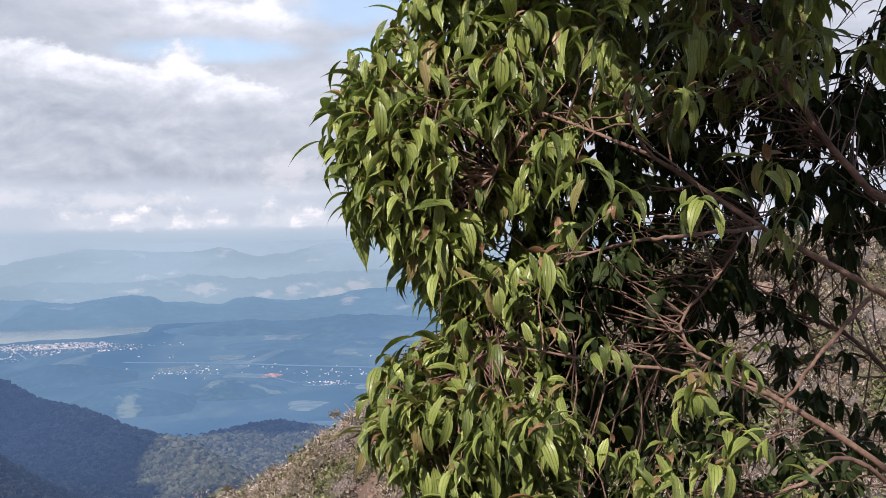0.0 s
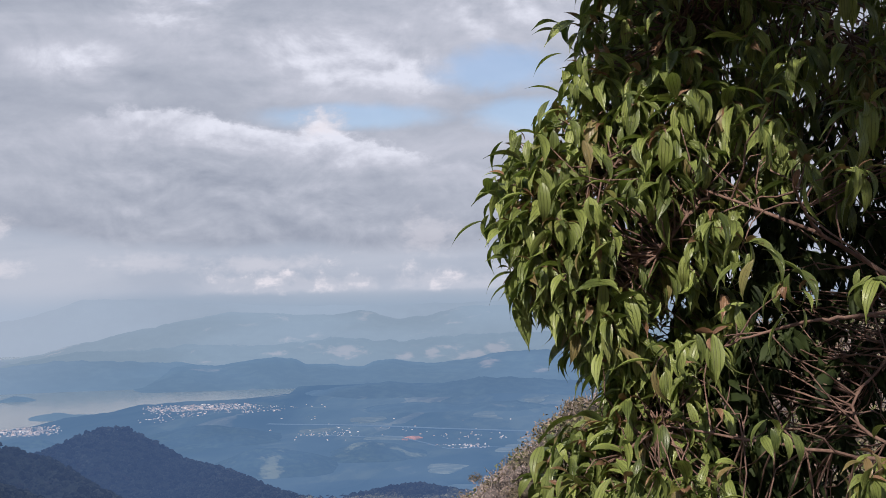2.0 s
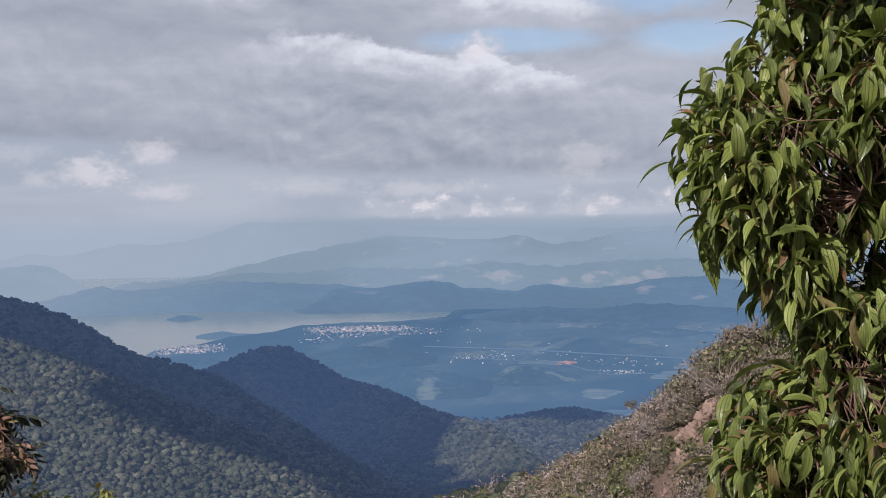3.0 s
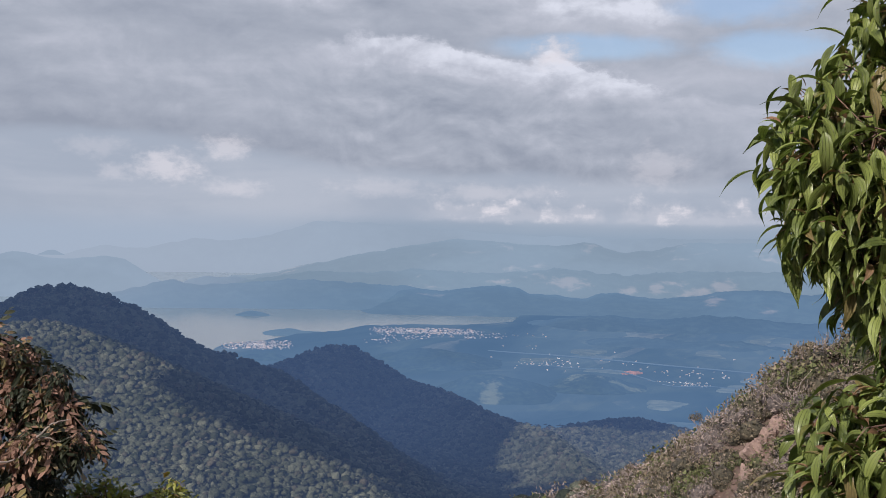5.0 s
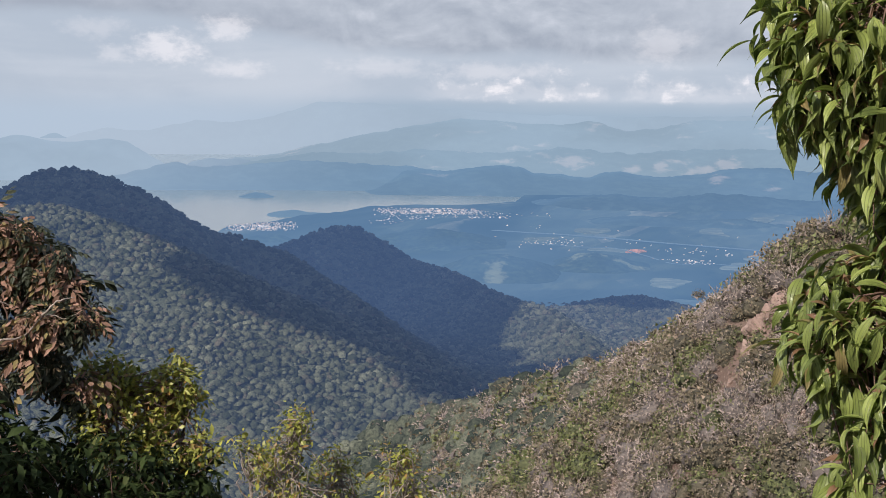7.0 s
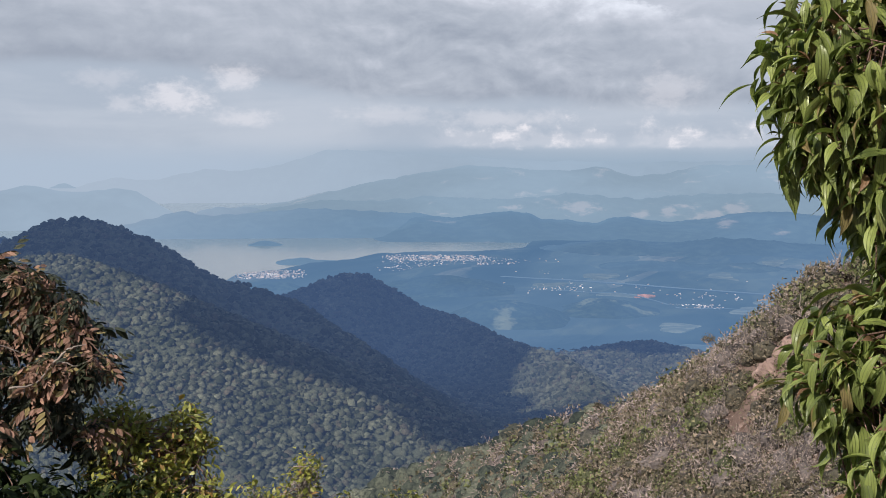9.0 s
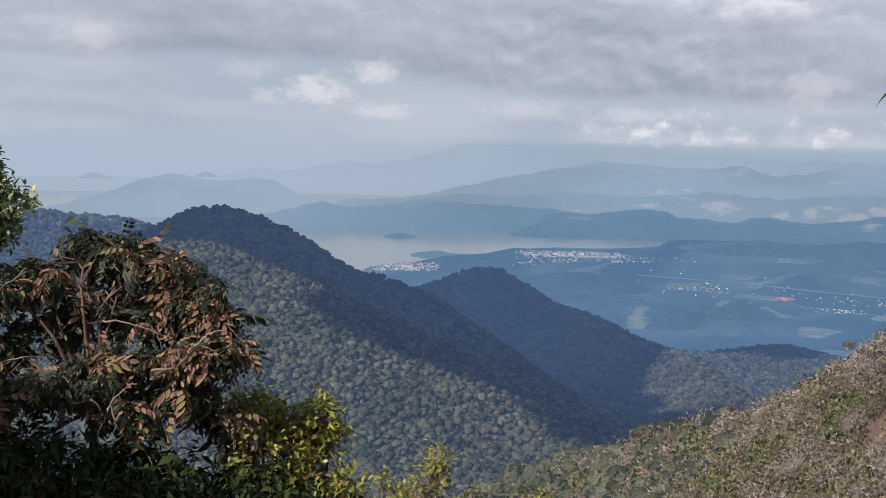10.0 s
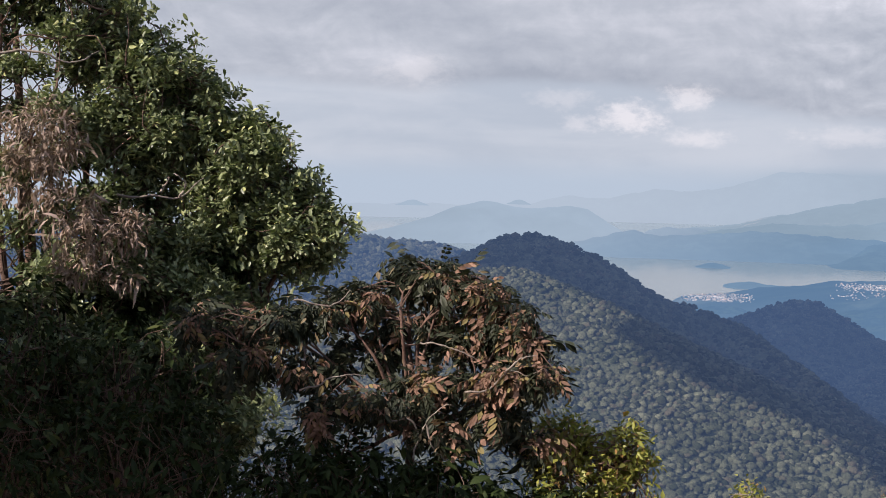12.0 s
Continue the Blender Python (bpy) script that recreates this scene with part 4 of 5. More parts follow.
high = wide * rng.uniform(0.7, 1.25, len(p))
for kind, mat, core_mat, thin, reach, label in ((0, M_SCRUB, M_BUSH, 0.95, 0.1, "fresh green mountain scrub covering a steep slope"), (1, M_OLIVE, M_BUSH_OLIVE, 0.8, 0.15, "olive-brown mountain scrub covering a steep slope"), (2, M_BRACKEN, M_BUSH_GREY, 0.4, 0.7, "grey-brown half-bare scrub on a steep slope")):
    pick = rng.integers(0, 5, len(p))
    sprays, domes = [], []
    for r0, r1, n, leaf in SPAN:
        for k in range(5):
            q = (kind_of == kind) & (pick == k) & (r >= r0) & (r < r1)
            if q.any():
                turn = upright(q.sum(), rng, wide[q], high[q])
                sprays.append(scatter(shrub_shape(rng, n, leaf, thin, reach), turn, p[q]))
                domes.append(scatter(cores[k], turn, p[q]))
    v, f, _ = joined(sprays)
    tagged(new("scrub", mesh_of("scrub", v, f, mat=mat, smooth=False)), label, "scrub", kind="stuff")
    # domes under the sprays carry the painted shade colour
    v, f, _ = joined(domes)
    tagged(new("scrub", mesh_of("scrub", v, f, mat=core_mat)), label.replace("scrub", "dense scrub"), "scrub", kind="stuff")

q = np.flatnonzero((kind_of == 2) & (r < 150) & (rng.uniform(0, 1, len(p)) < 0.3))
v, f, _ = joined([scatter(bare_stems[k], upright(len(q[k::5]), rng, wide[q[k::5]] * 1.15, wide[q[k::5]] * 1.45), p[q[k::5]]) for k in range(5)])
tagged(new("scrub", mesh_of("scrub", v, f, mat=M_PALE_BARK)), "pale bare stems of dead scrub on the slope", "scrub", kind="stuff")


# ---- bare rock on the slope ----
def ground_at(az, el, r0=40.0, r1=330.0):
    """Where a line of sight from the lookout first meets the ground."""
    for r in np.arange(r0, r1, 0.5):
        q = at(az, el, r)
        if land(np.array([q[0]]), np.array([q[1]]))[0] > q[2]:
            return q
    return q


rng = np.random.default_rng(9)
for ra, re, wa, we in ((1.3, -8.3, 0.35, 0.5), (1.7, -9.0, 0.45, 0.5), (2.2, -9.7, 0.5, 0.45), (2.9, -9.7, 0.22, 0.25), (2.6, -10.6, 0.35, 0.4), (3.1, -11.6, 0.35, 0.4), (3.4, -12.5, 0.3, 0.25)):
    q = ground_at(ra, re)
    dist = math.hypot(q[0], q[1])
    v, f, _ = lump(rng, 4, 0.8, 1.3)
    half = radians(wa) * dist * 1.3
    rock = new("rock_outcrop", mesh_of("rock_outcrop", v * np.array((half, half * 1.1, radians(we) * dist * 1.5)), f, mat=M_ROCK, smooth=False))
    rock.location = q - np.array((0, -0.4, 0.5))
    rock.rotation_euler = (0.5, rng.uniform(-0.3, 0.3), rng.uniform(0, 3))
    tagged(rock, "pinkish bare rock face breaking through the scrub", "rock", "rock outcrops")


# ---- trees ----
def thing(name, base, label, category, group=""):
    ob = tagged(new(name), label, category, group)
    ob.location = base
    return ob


def tree_part(name, me, tree, label="", kind=""):
    ob = part(name, me, tree, label, kind)
    ob.matrix_parent_inverse = Matrix.Translation(tree.location).inverted()
    return ob


def fill(lobes, rng):
    """Twig ends in a crown of lobes (x, y, z, three radii, count): their places and outward ways."""
    p, d = [], []
    for cx, cy, cz, rx, ry, rz, n in lobes:
        u = unit(rng.normal(0, 1, (n, 3)))
        s = 0.45 + 0.55 * rng.uniform(0, 1, n) ** 0.6
        p.append(np.array((cx, cy, cz + EYE)) + u * s[:, None] * np.array((rx, ry, rz)))
        d.append(u)
    return np.concatenate(p), np.concatenate(d)


def whorls(p, d, rng, count, along, out, down, jitter=0.25):
    """Leaf ways about each twig end: places and directions, count to a twig."""
    n = len(p)
    ref = unit(rng.normal(0, 1, (n, 3)))
    a = unit(np.cross(d, ref))
    b = np.cross(d, a)
    ang = (np.arange(count) * 2.4)[None] + rng.uniform(0, 6.28, n)[:, None]
    side = np.cos(ang)[..., None] * a[:, None] + np.sin(ang)[..., None] * b[:, None]
    way = d[:, None] * along + side * out + np.array((0, 0, -down)) + rng.normal(0, jitter, (n, count, 3))
    pos = p[:, None] + rng.normal(0, 0.012, (n, count, 3))
    return pos.reshape(-1, 3), unit(way.reshape(-1, 3))


def leaves(shapes, pos, way, rng, long, spread=0.25, spin=0.5):
    """Arrays of leaves of several shapes."""
    pick = rng.integers(0, len(shapes), len(pos))
    turn = frames_along(way, spin=rng.normal(0, spin, len(pos))) * (long * rng.lognormal(0, spread, len(pos)))[:, None, None]
    return joined([scatter(s, turn[pick == k], pos[pick == k]) for k, s in enumerate(shapes) if (pick == k).any()]), turn, pick


def twigs(p, limb_points, rng, thick=0.004, sag=0.12):
    """A thin twig from the nearest limb to every twig end."""
    out = []
    for q in p:
        d = np.linalg.norm(limb_points - q, axis=1)
        i = rng.choice(np.argsort(d)[:14])
        out.append(tube(bow(limb_points[i], q, rng, sag, 5), np.linspace(1.6, 0.7, 5) * thick, 4))
    return joined(out)


def limb_set(tree, ways, mat, rng, label=""):
    """Limbs as parts; each way: points, thickness at both ends. Returns points along them all."""
    seen = []
    for k, (pts, r0, r1) in enumerate(ways):
        path = smooth_path([np.array(q) + np.array((0, 0, EYE)) for q in pts], 22)
        path[1:-1] += rng.normal(0, 0.0025, (20, 3))
        v, f, _ = tube(path, np.linspace(r0, r1, 22) * rng.uniform(0.92, 1.08, 22), 8)
        tree_part("trunk" if k == 0 else "limb", mesh_of("limb", v, f, mat=mat), tree, label)
        seen.append(path[6:] if k == 0 else path)
    return np.concatenate(seen)


def see(px, py, d):
    """A place by its offset across and up in the first view, d metres ahead; up is from the eye."""
    x, up = (px - 784) / 2270 * d, (441 - py) / 2270 * d
    c, s = math.cos(radians(0.8)), math.sin(radians(0.8))
    return (x * c + up * s, d, up * c - x * s - 0.0175 * d)


# broad-leaved tree beside the lookout: drooping, ribbed leaves in whorls
rng = np.random.default_rng(12)
BROAD = [leaf_shape(wd, b, 8, 0.38, 2.2, w) for wd, b, w in ((0.28, 1.5, 0.40), (0.26, 1.15, 0.42), (0.25, 1.9, 0.37), (0.29, 0.9, 0.41))]
tree = thing("broadleaf_tree", (1.9, 4.3, -1.7), "tree with drooping ribbed green leaves in whorls on brown branches", "tree")
hub = (1.75, 4.15, -1.2)
ways = [
    ([(1.9, 4.3, -3.4), (1.85, 4.25, -2.2), hub, (1.7, 4.2, 0.2), (1.55, 4.3, 1.6)], 0.0800, 0.0136),
    ([hub, see(1568, 838, 3.85), see(1330, 690, 3.75), see(1130, 650, 3.75), see(880, 610, 3.8)], 0.0129, 0.0027),
    ([(1.72, 4.15, -0.5), see(1568, 530, 3.9), see(1340, 405, 3.8), see(1155, 285, 3.7), see(960, 205, 3.75), see(760, 150, 3.85)], 0.0122, 0.0024),
    ([(1.7, 4.2, -0.1), see(1520, 330, 4.1), see(1400, 180, 4.1), see(1250, -20, 4.1), see(1080, -150, 4.1)], 0.0150, 0.0034),
    ([see(1530, 530, 3.85), see(1450, 620, 3.7), see(1380, 715, 3.65), see(1360, 800, 3.65)], 0.0075, 0.0034),
    ([hub, see(1520, 820, 3.8), see(1400, 860, 3.6), see(1250, 930, 3.6), see(1000, 930, 3.8)], 0.0095, 0.0027),
    ([see(1340, 405, 3.8), see(1200, 420, 3.6), see(1100, 430, 3.5), see(980, 470, 3.5)], 0.0068, 0.0027),
    ([see(1155, 285, 3.7), see(1120, 240, 3.6), see(1100, 190, 3.55)], 0.0061, 0.0027),
    ([see(1340, 690, 3.75), see(1200, 590, 3.9), see(1270, 480, 4.0), see(1330, 380, 4.1)], 0.0061, 0.0027),
    ([see(960, 205, 3.75), see(850, 330, 3.8), see(760, 420, 3.85)], 0.0061, 0.0027),
    ([see(1080, -150, 4.1), see(980, -120, 4.1), see(900, -60, 4.05)], 0.0054, 0.0020),
    ([see(880, 610, 3.8), see(780, 680, 3.8), see(700, 760, 3.85)], 0.0061, 0.0027),
    # next four limbs carry unseen lobes added to shade the crown
    ([(1.6, 4.25, 0.9), (1.3, 3.9, 1.4), (0.9, 3.6, 1.5), (0.4, 3.4, 1.5)], 0.0136, 0.0041),
    ([(1.58, 4.28, 1.4), (1.4, 3.2, 1.9), (1.05, 2.6, 1.8), (0.75, 2.3, 1.65), (0.35, 1.9, 1.65)], 0.0130, 0.0040),
    ([(1.4, 3.2, 1.9), (1.3, 2.6, 1.5), (1.1, 2.15, 1.0), (1.15, 2.05, 0.2)], 0.0100, 0.0040),
    ([(1.4, 3.2, 1.9), (1.2, 2.8, 1.45), (0.85, 2.6, 1.3), (0.4, 2.6, 1.3)], 0.0090, 0.0030),
    ([(1.75, 4.2, -0.9), see(1500, 600, 4.6), see(1300, 550, 4.7), see(1100, 560, 4.6)], 0.0095, 0.0027),
]
limbs = limb_set(tree, ways, M_BARK, rng)
p, d = fill([(*see(795, 230, 3.95), 0.35, 0.32, 0.35, 100), (*see(692, 225, 3.95), 0.15, 0.2, 0.2, 36), (*see(685, 330, 3.9), 0.12, 0.2, 0.14, 20), (*see(815, 40, 4.0), 0.16, 0.22, 0.16, 22), (*see(775, 430, 3.9), 0.12, 0.2, 0.13, 22), (*see(1180, -60, 4.2), 0.52, 0.5, 0.55, 150), (*see(930, 110, 4.0), 0.28, 0.35, 0.3, 56), (*see(845, -95, 4.1), 0.22, 0.25, 0.3, 46), (*see(930, -230, 4.2), 0.36, 0.35, 0.34, 70),
             (*see(830, 730, 3.9), 0.3, 0.34, 0.24, 70), (*see(768, 725, 3.9), 0.17, 0.22, 0.2, 38), (*see(880, 560, 4.0), 0.18, 0.2, 0.14, 30), (*see(930, 910, 3.9), 0.4, 0.34, 0.25, 66), (*see(850, 410, 4.05), 0.28, 0.28, 0.26, 56),
             # lobes out of view, added to shade the crown behind them
             (0.55, 3.35, 1.5, 0.65, 0.5, 0.33, 190), (1.2, 3.3, 1.5, 0.7, 0.55, 0.36, 190), (0.55, 2.6, 1.3, 0.4, 0.32, 0.18, 90), (1.05, 2.65, 1.25, 0.4, 0.32, 0.2, 90), (0.5, 2.0, 1.65, 0.5, 0.4, 0.4, 110), (1.0, 2.05, 1.05, 0.34, 0.35, 0.4, 110), (1.15, 2.1, 0.35, 0.2, 0.3, 0.4, 60), (-0.1, 3.15, 1.65, 0.4, 0.4, 0.26, 110)], rng)
d = unit(d + np.array((-0.25, -0.45, 0.05)))
front = np.array([see(x, y, z) for x, y, z in ((1195, 170, 3.35), (1110, 150, 3.4), (1240, 350, 3.4), (1090, 365, 3.4), (970, 240, 3.45), (960, 455, 3.5), (1430, 70, 3.35), (1310, 130, 3.4), (1350, 290, 3.4), (1205, 700, 3.45), (1310, 630, 3.4), (950, 755, 3.5), (1340, 780, 3.4), (1150, 840, 3.45), (1010, 300, 3.45), (1240, 660, 3.5), (1540, 90, 3.3), (1290, 760, 3.5), (1060, 60, 3.5), (1420, 130, 3.4), (1000, 420, 3.55), (1060, 610, 3.6), (1180, 800, 3.5), (1420, 860, 3.4), (1250, 830, 3.45), (1090, 790, 3.6), (880, 480, 3.6), (1230, 60, 3.5), (1380, 380, 3.6))]) + np.array((0, 0, EYE))
p = np.concatenate([p, front])
d = np.concatenate([d, np.tile(unit(np.array((-0.35, -0.8, 0.1))), (len(front), 1))])
v, f, _ = twigs(p, limbs, rng, 0.0021, 0.08)
tree_part("twig_growth", mesh_of("twig_growth", v, f, mat=M_BARK), tree, kind="stuff")
pos, way_out = whorls(p, d, rng, 10, 0.32, 0.68, 0.48, 0.18)
pos = pos + rng.normal(0, 0.022, pos.shape)
pick = rng.integers(0, 4, len(pos))
size = 0.108 * np.clip(rng.lognormal(0, 0.24, len(pos)), 0.6, 1.4)
turn = frames_along(way_out, spin=rng.normal(0, 0.28, len(pos))) * size[:, None, None]
nearest = np.argsort(pos[:, 1] + 0.15 * pos[:, 0])[:300]
single = np.zeros(len(pos), bool)
single[nearest] = True
v, f, u = joined([scatter(BROAD[k], turn[(pick == k) & ~single], pos[(pick == k) & ~single]) for k in range(4)])
tree_part("foliage", mesh_of("foliage", v, f, u, M_LEAF), tree, kind="stuff")
one = [mesh_of("leaf", *BROAD[k], M_LEAF_ONE) for k in range(4)]
for i in nearest:
    ob = tree_part("leaf", one[pick[i]], tree)
    m = Matrix(turn[i].tolist()).to_4x4()
    m.translation = pos[i]
    ob.matrix_basis = m
# reddish young leaves standing at the twig ends
some = rng.uniform(0, 1, len(p)) < 0.75
pos, way_out = whorls(p[some], d[some], rng, 3, 0.5, 0.35, -0.25, 0.25)
(v, f, u), _, _ = leaves([BROAD[0], BROAD[3]], pos, way_out, rng, 0.062, 0.25)
tree_part("young_leaves", mesh_of("young_leaves", v, f, u, M_YOUNG), tree, "small reddish young leaves", "stuff")
# deep inner foliage, its shade put into a darker leaf colour
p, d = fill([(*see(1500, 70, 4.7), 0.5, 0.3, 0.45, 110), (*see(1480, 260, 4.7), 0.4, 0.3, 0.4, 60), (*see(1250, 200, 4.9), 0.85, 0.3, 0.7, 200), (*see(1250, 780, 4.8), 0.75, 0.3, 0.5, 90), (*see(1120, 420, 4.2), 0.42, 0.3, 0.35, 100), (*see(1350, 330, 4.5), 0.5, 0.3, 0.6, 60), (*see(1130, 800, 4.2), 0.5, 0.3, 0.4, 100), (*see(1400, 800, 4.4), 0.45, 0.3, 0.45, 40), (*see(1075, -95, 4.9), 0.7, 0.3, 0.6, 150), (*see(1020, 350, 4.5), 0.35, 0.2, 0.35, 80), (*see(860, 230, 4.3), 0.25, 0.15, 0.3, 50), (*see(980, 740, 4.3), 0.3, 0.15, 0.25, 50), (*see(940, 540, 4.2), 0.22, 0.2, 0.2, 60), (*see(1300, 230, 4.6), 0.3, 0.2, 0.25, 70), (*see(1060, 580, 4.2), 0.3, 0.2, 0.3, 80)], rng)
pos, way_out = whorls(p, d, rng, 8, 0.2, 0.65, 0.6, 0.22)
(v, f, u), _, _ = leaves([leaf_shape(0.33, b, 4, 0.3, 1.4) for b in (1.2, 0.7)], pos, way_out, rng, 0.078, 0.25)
tree_part("inner_foliage", mesh_of("inner_foliage", v, f, u, M_SHADED_LEAF), tree, kind="stuff")
v, f, _ = twigs(p[::2], limbs, rng, 0.002, 0.06)
tree_part("inner_twig_growth", mesh_of("twig_growth", v, f, mat=M_BARK), tree, kind="stuff")


LATER = np.array((-0.155, -0.01, 0.072))       # where the eye stands in the second half of the walk, from the first eye


def spot(az, el, r):
    """A place r metres from the later eye."""
    return at(az, el, r) + LATER


def lobe(az, el, r, rad, n, tall=1.0):
    q = spot(az, el, r)
    return (q[0], q[1], q[2] - EYE, rad, rad, rad * tall, n)


def rel(az, el, r):
    q = spot(az, el, r)
    return (q[0], q[1], q[2] - EYE)


def foot(az, r):
    q = at(az, 0, r)
    z = float(land(np.array([q[0]]), np.array([q[1]]))[0])
    return (q[0], q[1], z)


def branching(az, r, lobes, rng, thick, share=0.55):
    """A trunk up through the crown and a limb to each lobe from a fork share of the way up."""
    b = np.array(foot(az, r))
    c = np.array([l[:3] for l in lobes])
    mean, top = c.mean(0), c[np.argmax(c[:, 2])]
    low = b - np.array((0, 0, EYE + 0.3))
    fork = low + (mean - low) * share
    ways = [([low, low + (fork - low) * 0.5 + rng.normal(0, 0.06, 3), fork, (fork + top) / 2, top - np.array((0, 0, 0.1))], thick, thick * 0.1)]
    for q in c:
        s = fork + (q - fork) * 0.15
        m = (s + q) / 2 + rng.normal(0, 0.1, 3)
        ways.append(([fork, s, m, q], thick * 0.42, thick * 0.08))
    return b, ways


# tall dark tree with small stiff leaves in rosettes
rng = np.random.default_rng(23)
OBOVATE = [leaf_shape(0.46, 0.5, 2, 0.15, 0.0, 0.55), leaf_shape(0.42, 0.15, 2, 0.2, 0.0, 0.55)]
SMALL_LEAF = (np.array([(0, 0, 0), (0.2, 0.45, 0.06), (0.18, 0.8, 0.03), (0, 1, -0.05), (-0.18, 0.8, 0.03), (-0.2, 0.45, 0.06)]), np.array([(0, 1, 2, 3), (0, 3, 4, 5)]), np.array([(0.5, 0), (1, 0.4), (1, 0.8), (0.5, 1), (0, 0.8), (0, 0.4)]))
lobes = [lobe(52.8, 6.4, 9.2, 0.55, 10), lobe(50.2, 4.4, 9.1, 0.34, 10), lobe(49.0, 1.8, 9.0, 0.42, 13), lobe(45.6, 0.3, 8.8, 0.28, 10), lobe(44.4, -1.9, 8.8, 0.36, 14), lobe(42.7, -3.2, 8.7, 0.27, 10), lobe(47.6, 2.4, 9.0, 0.28, 8), lobe(54.5, 0.5, 9.0, 0.6, 9), lobe(49.5, -2.6, 8.9, 0.5, 14), lobe(55, 10.0, 9.4, 0.7, 12), lobe(57.5, 5.0, 9.4, 0.5, 8), lobe(51.6, 9.6, 9.3, 0.42, 10), lobe(46.8, -5.0, 8.7, 0.36, 11),
         # the lobe at 63 degrees lies out of view, added for its shade
         lobe(53, -8, 8.8, 0.8, 20), lobe(46.5, -7.6, 8.6, 0.42, 12), lobe(50.5, -7.2, 8.4, 0.55, 16), lobe(46.2, -10.8, 8.2, 0.3, 6), lobe(52, -11.5, 8.0, 0.6, 14), lobe(63, -6, 8.4, 1.0, 16), lobe(48.8, -11.5, 8.4, 0.5, 12), lobe(56, -13, 8.4, 0.8, 14)]
base, ways = branching(56, 9.3, lobes, rng, 0.13)
tree = thing("rosette_tree", base, "tall dark-green tree with small stiff leaves in rosettes", "tree")
limbs = limb_set(tree, ways, M_BARK, rng)
hold, out_of = fill([(*l[:3], l[3] * 0.95, l[4] * 0.95, l[5] * 0.95, l[6] * 2 if l[2] < 0.2 else int(l[6] * 1.5)) for l in lobes], rng)


def clumps(hold, out_of, rng, many, wide, flat):
    """Rosettes gathered in flattish clumps about each branch end, with gaps between the clumps."""
    u = unit(rng.normal(0, 1, (len(hold), many, 3)))
    s = rng.uniform(0.3, 1.0, (len(hold), many, 1)) * rng.uniform(0.7, 1.35, (len(hold), 1, 1)) * wide
    p = hold[:, None] + u * s * np.array((1, 1, flat))
    d = unit(u + out_of[:, None] * 0.5 + np.array((0, 0, 0.7)))
    return p.reshape(-1, 3), d.reshape(-1, 3)


p, d = clumps(hold, out_of, rng, 30, 0.18, 0.62)
v, f, _ = twigs(np.concatenate([hold, p[::3]]), np.concatenate([limbs, hold]), rng, 0.004, 0.15)
tree_part("twig_growth", mesh_of("twig_growth", v, f, mat=M_BARK), tree, kind="stuff")
pos, way_out = whorls(p, d, rng, 16, 0.45, 0.85, -0.05, 0.2)
pos = pos + rng.normal(0, 0.022, pos.shape)
(v, f, u), turn, pick = leaves([SMALL_LEAF], pos, way_out, rng, 0.047, 0.22, 0.5)
tree_part("foliage", mesh_of("foliage", v, f, u, M_OBOVATE), tree, kind="stuff")
# inner leaves take the darkened colour that stands for shade
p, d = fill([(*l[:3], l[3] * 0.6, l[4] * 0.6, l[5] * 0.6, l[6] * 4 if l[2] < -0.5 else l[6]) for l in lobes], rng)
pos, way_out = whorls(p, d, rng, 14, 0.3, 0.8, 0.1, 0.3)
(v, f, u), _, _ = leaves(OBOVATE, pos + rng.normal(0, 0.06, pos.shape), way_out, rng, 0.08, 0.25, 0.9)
tree_part("inner_foliage", mesh_of("inner_foliage", v, f, u, M_SHADED_LEAF), tree, kind="stuff")
for pts in ([rel(50.5, -1.6, 8.5), rel(49.0, -1.5, 8.4), rel(47.8, -1.7, 8.4), rel(46.9, -1.0, 8.5)], [rel(47.9, -1.7, 8.4), rel(47.6, -0.9, 8.4), rel(48.0, -0.4, 8.4)], [rel(48.7, -1.5, 8.4), rel(48.5, -0.7, 8.4)], [rel(56, 4.0, 8.7), rel(54, 4.3, 8.6), rel(52.6, 3.7, 8.6), rel(51.3, 4.1, 8.7)]):
    v, f, _ = tube(smooth_path([np.array(q) + np.array((0, 0, EYE)) for q in pts], 14) + np.cumsum(rng.normal(0, 0.006, (14, 3)), 0), np.linspace(0.0095, 0.0035, 14), 7)
    tree_part("bare_branch", mesh_of("bare_branch", v, f, mat=M_PALE_BARK), tree, "pale bare curling branch")

# a second tree of the kind, added out of view beside the lookout to shade the undergrowth
rng = np.random.default_rng(29)
lobes = [(-5.9, 1.7, 0.6, 0.9, 0.6, 0.8, 330), (-4.8, 1.5, 0.2, 0.7, 0.5, 0.7, 260), (-7.4, 2.0, 0.5, 0.9, 0.8, 1.0, 330), (-6.0, 1.8, -0.6, 0.9, 0.6, 0.6, 260), (-5.2, 1.7, -0.9, 0.7, 0.5, 0.6, 220), (-6.6, 2.3, 0.0, 0.8, 0.6, 0.7, 260), (-4.95, 2.1, 0.35, 0.6, 0.45, 0.42, 240)]
base, ways = branching(74, 6.2, lobes, rng, 0.08)
tree = thing("rosette_tree", base, "added tree out of view, stiff leaves in rosettes, shading the undergrowth", "tree")
limbs = limb_set(tree, ways, M_BARK, rng)
p, d = fill(lobes, rng)
pos, way_out = whorls(p, unit(d + np.array((0, 0, 0.6))), rng, 16, 0.55, 0.8, -0.1, 0.25)
pos = pos + rng.normal(0, 0.06, pos.shape)
(v, f, u), turn, pick = leaves(OBOVATE, pos, way_out, rng, 0.14, 0.25)
tree_part("foliage", mesh_of("foliage", v, f, u, M_OBOVATE), tree, kind="stuff")

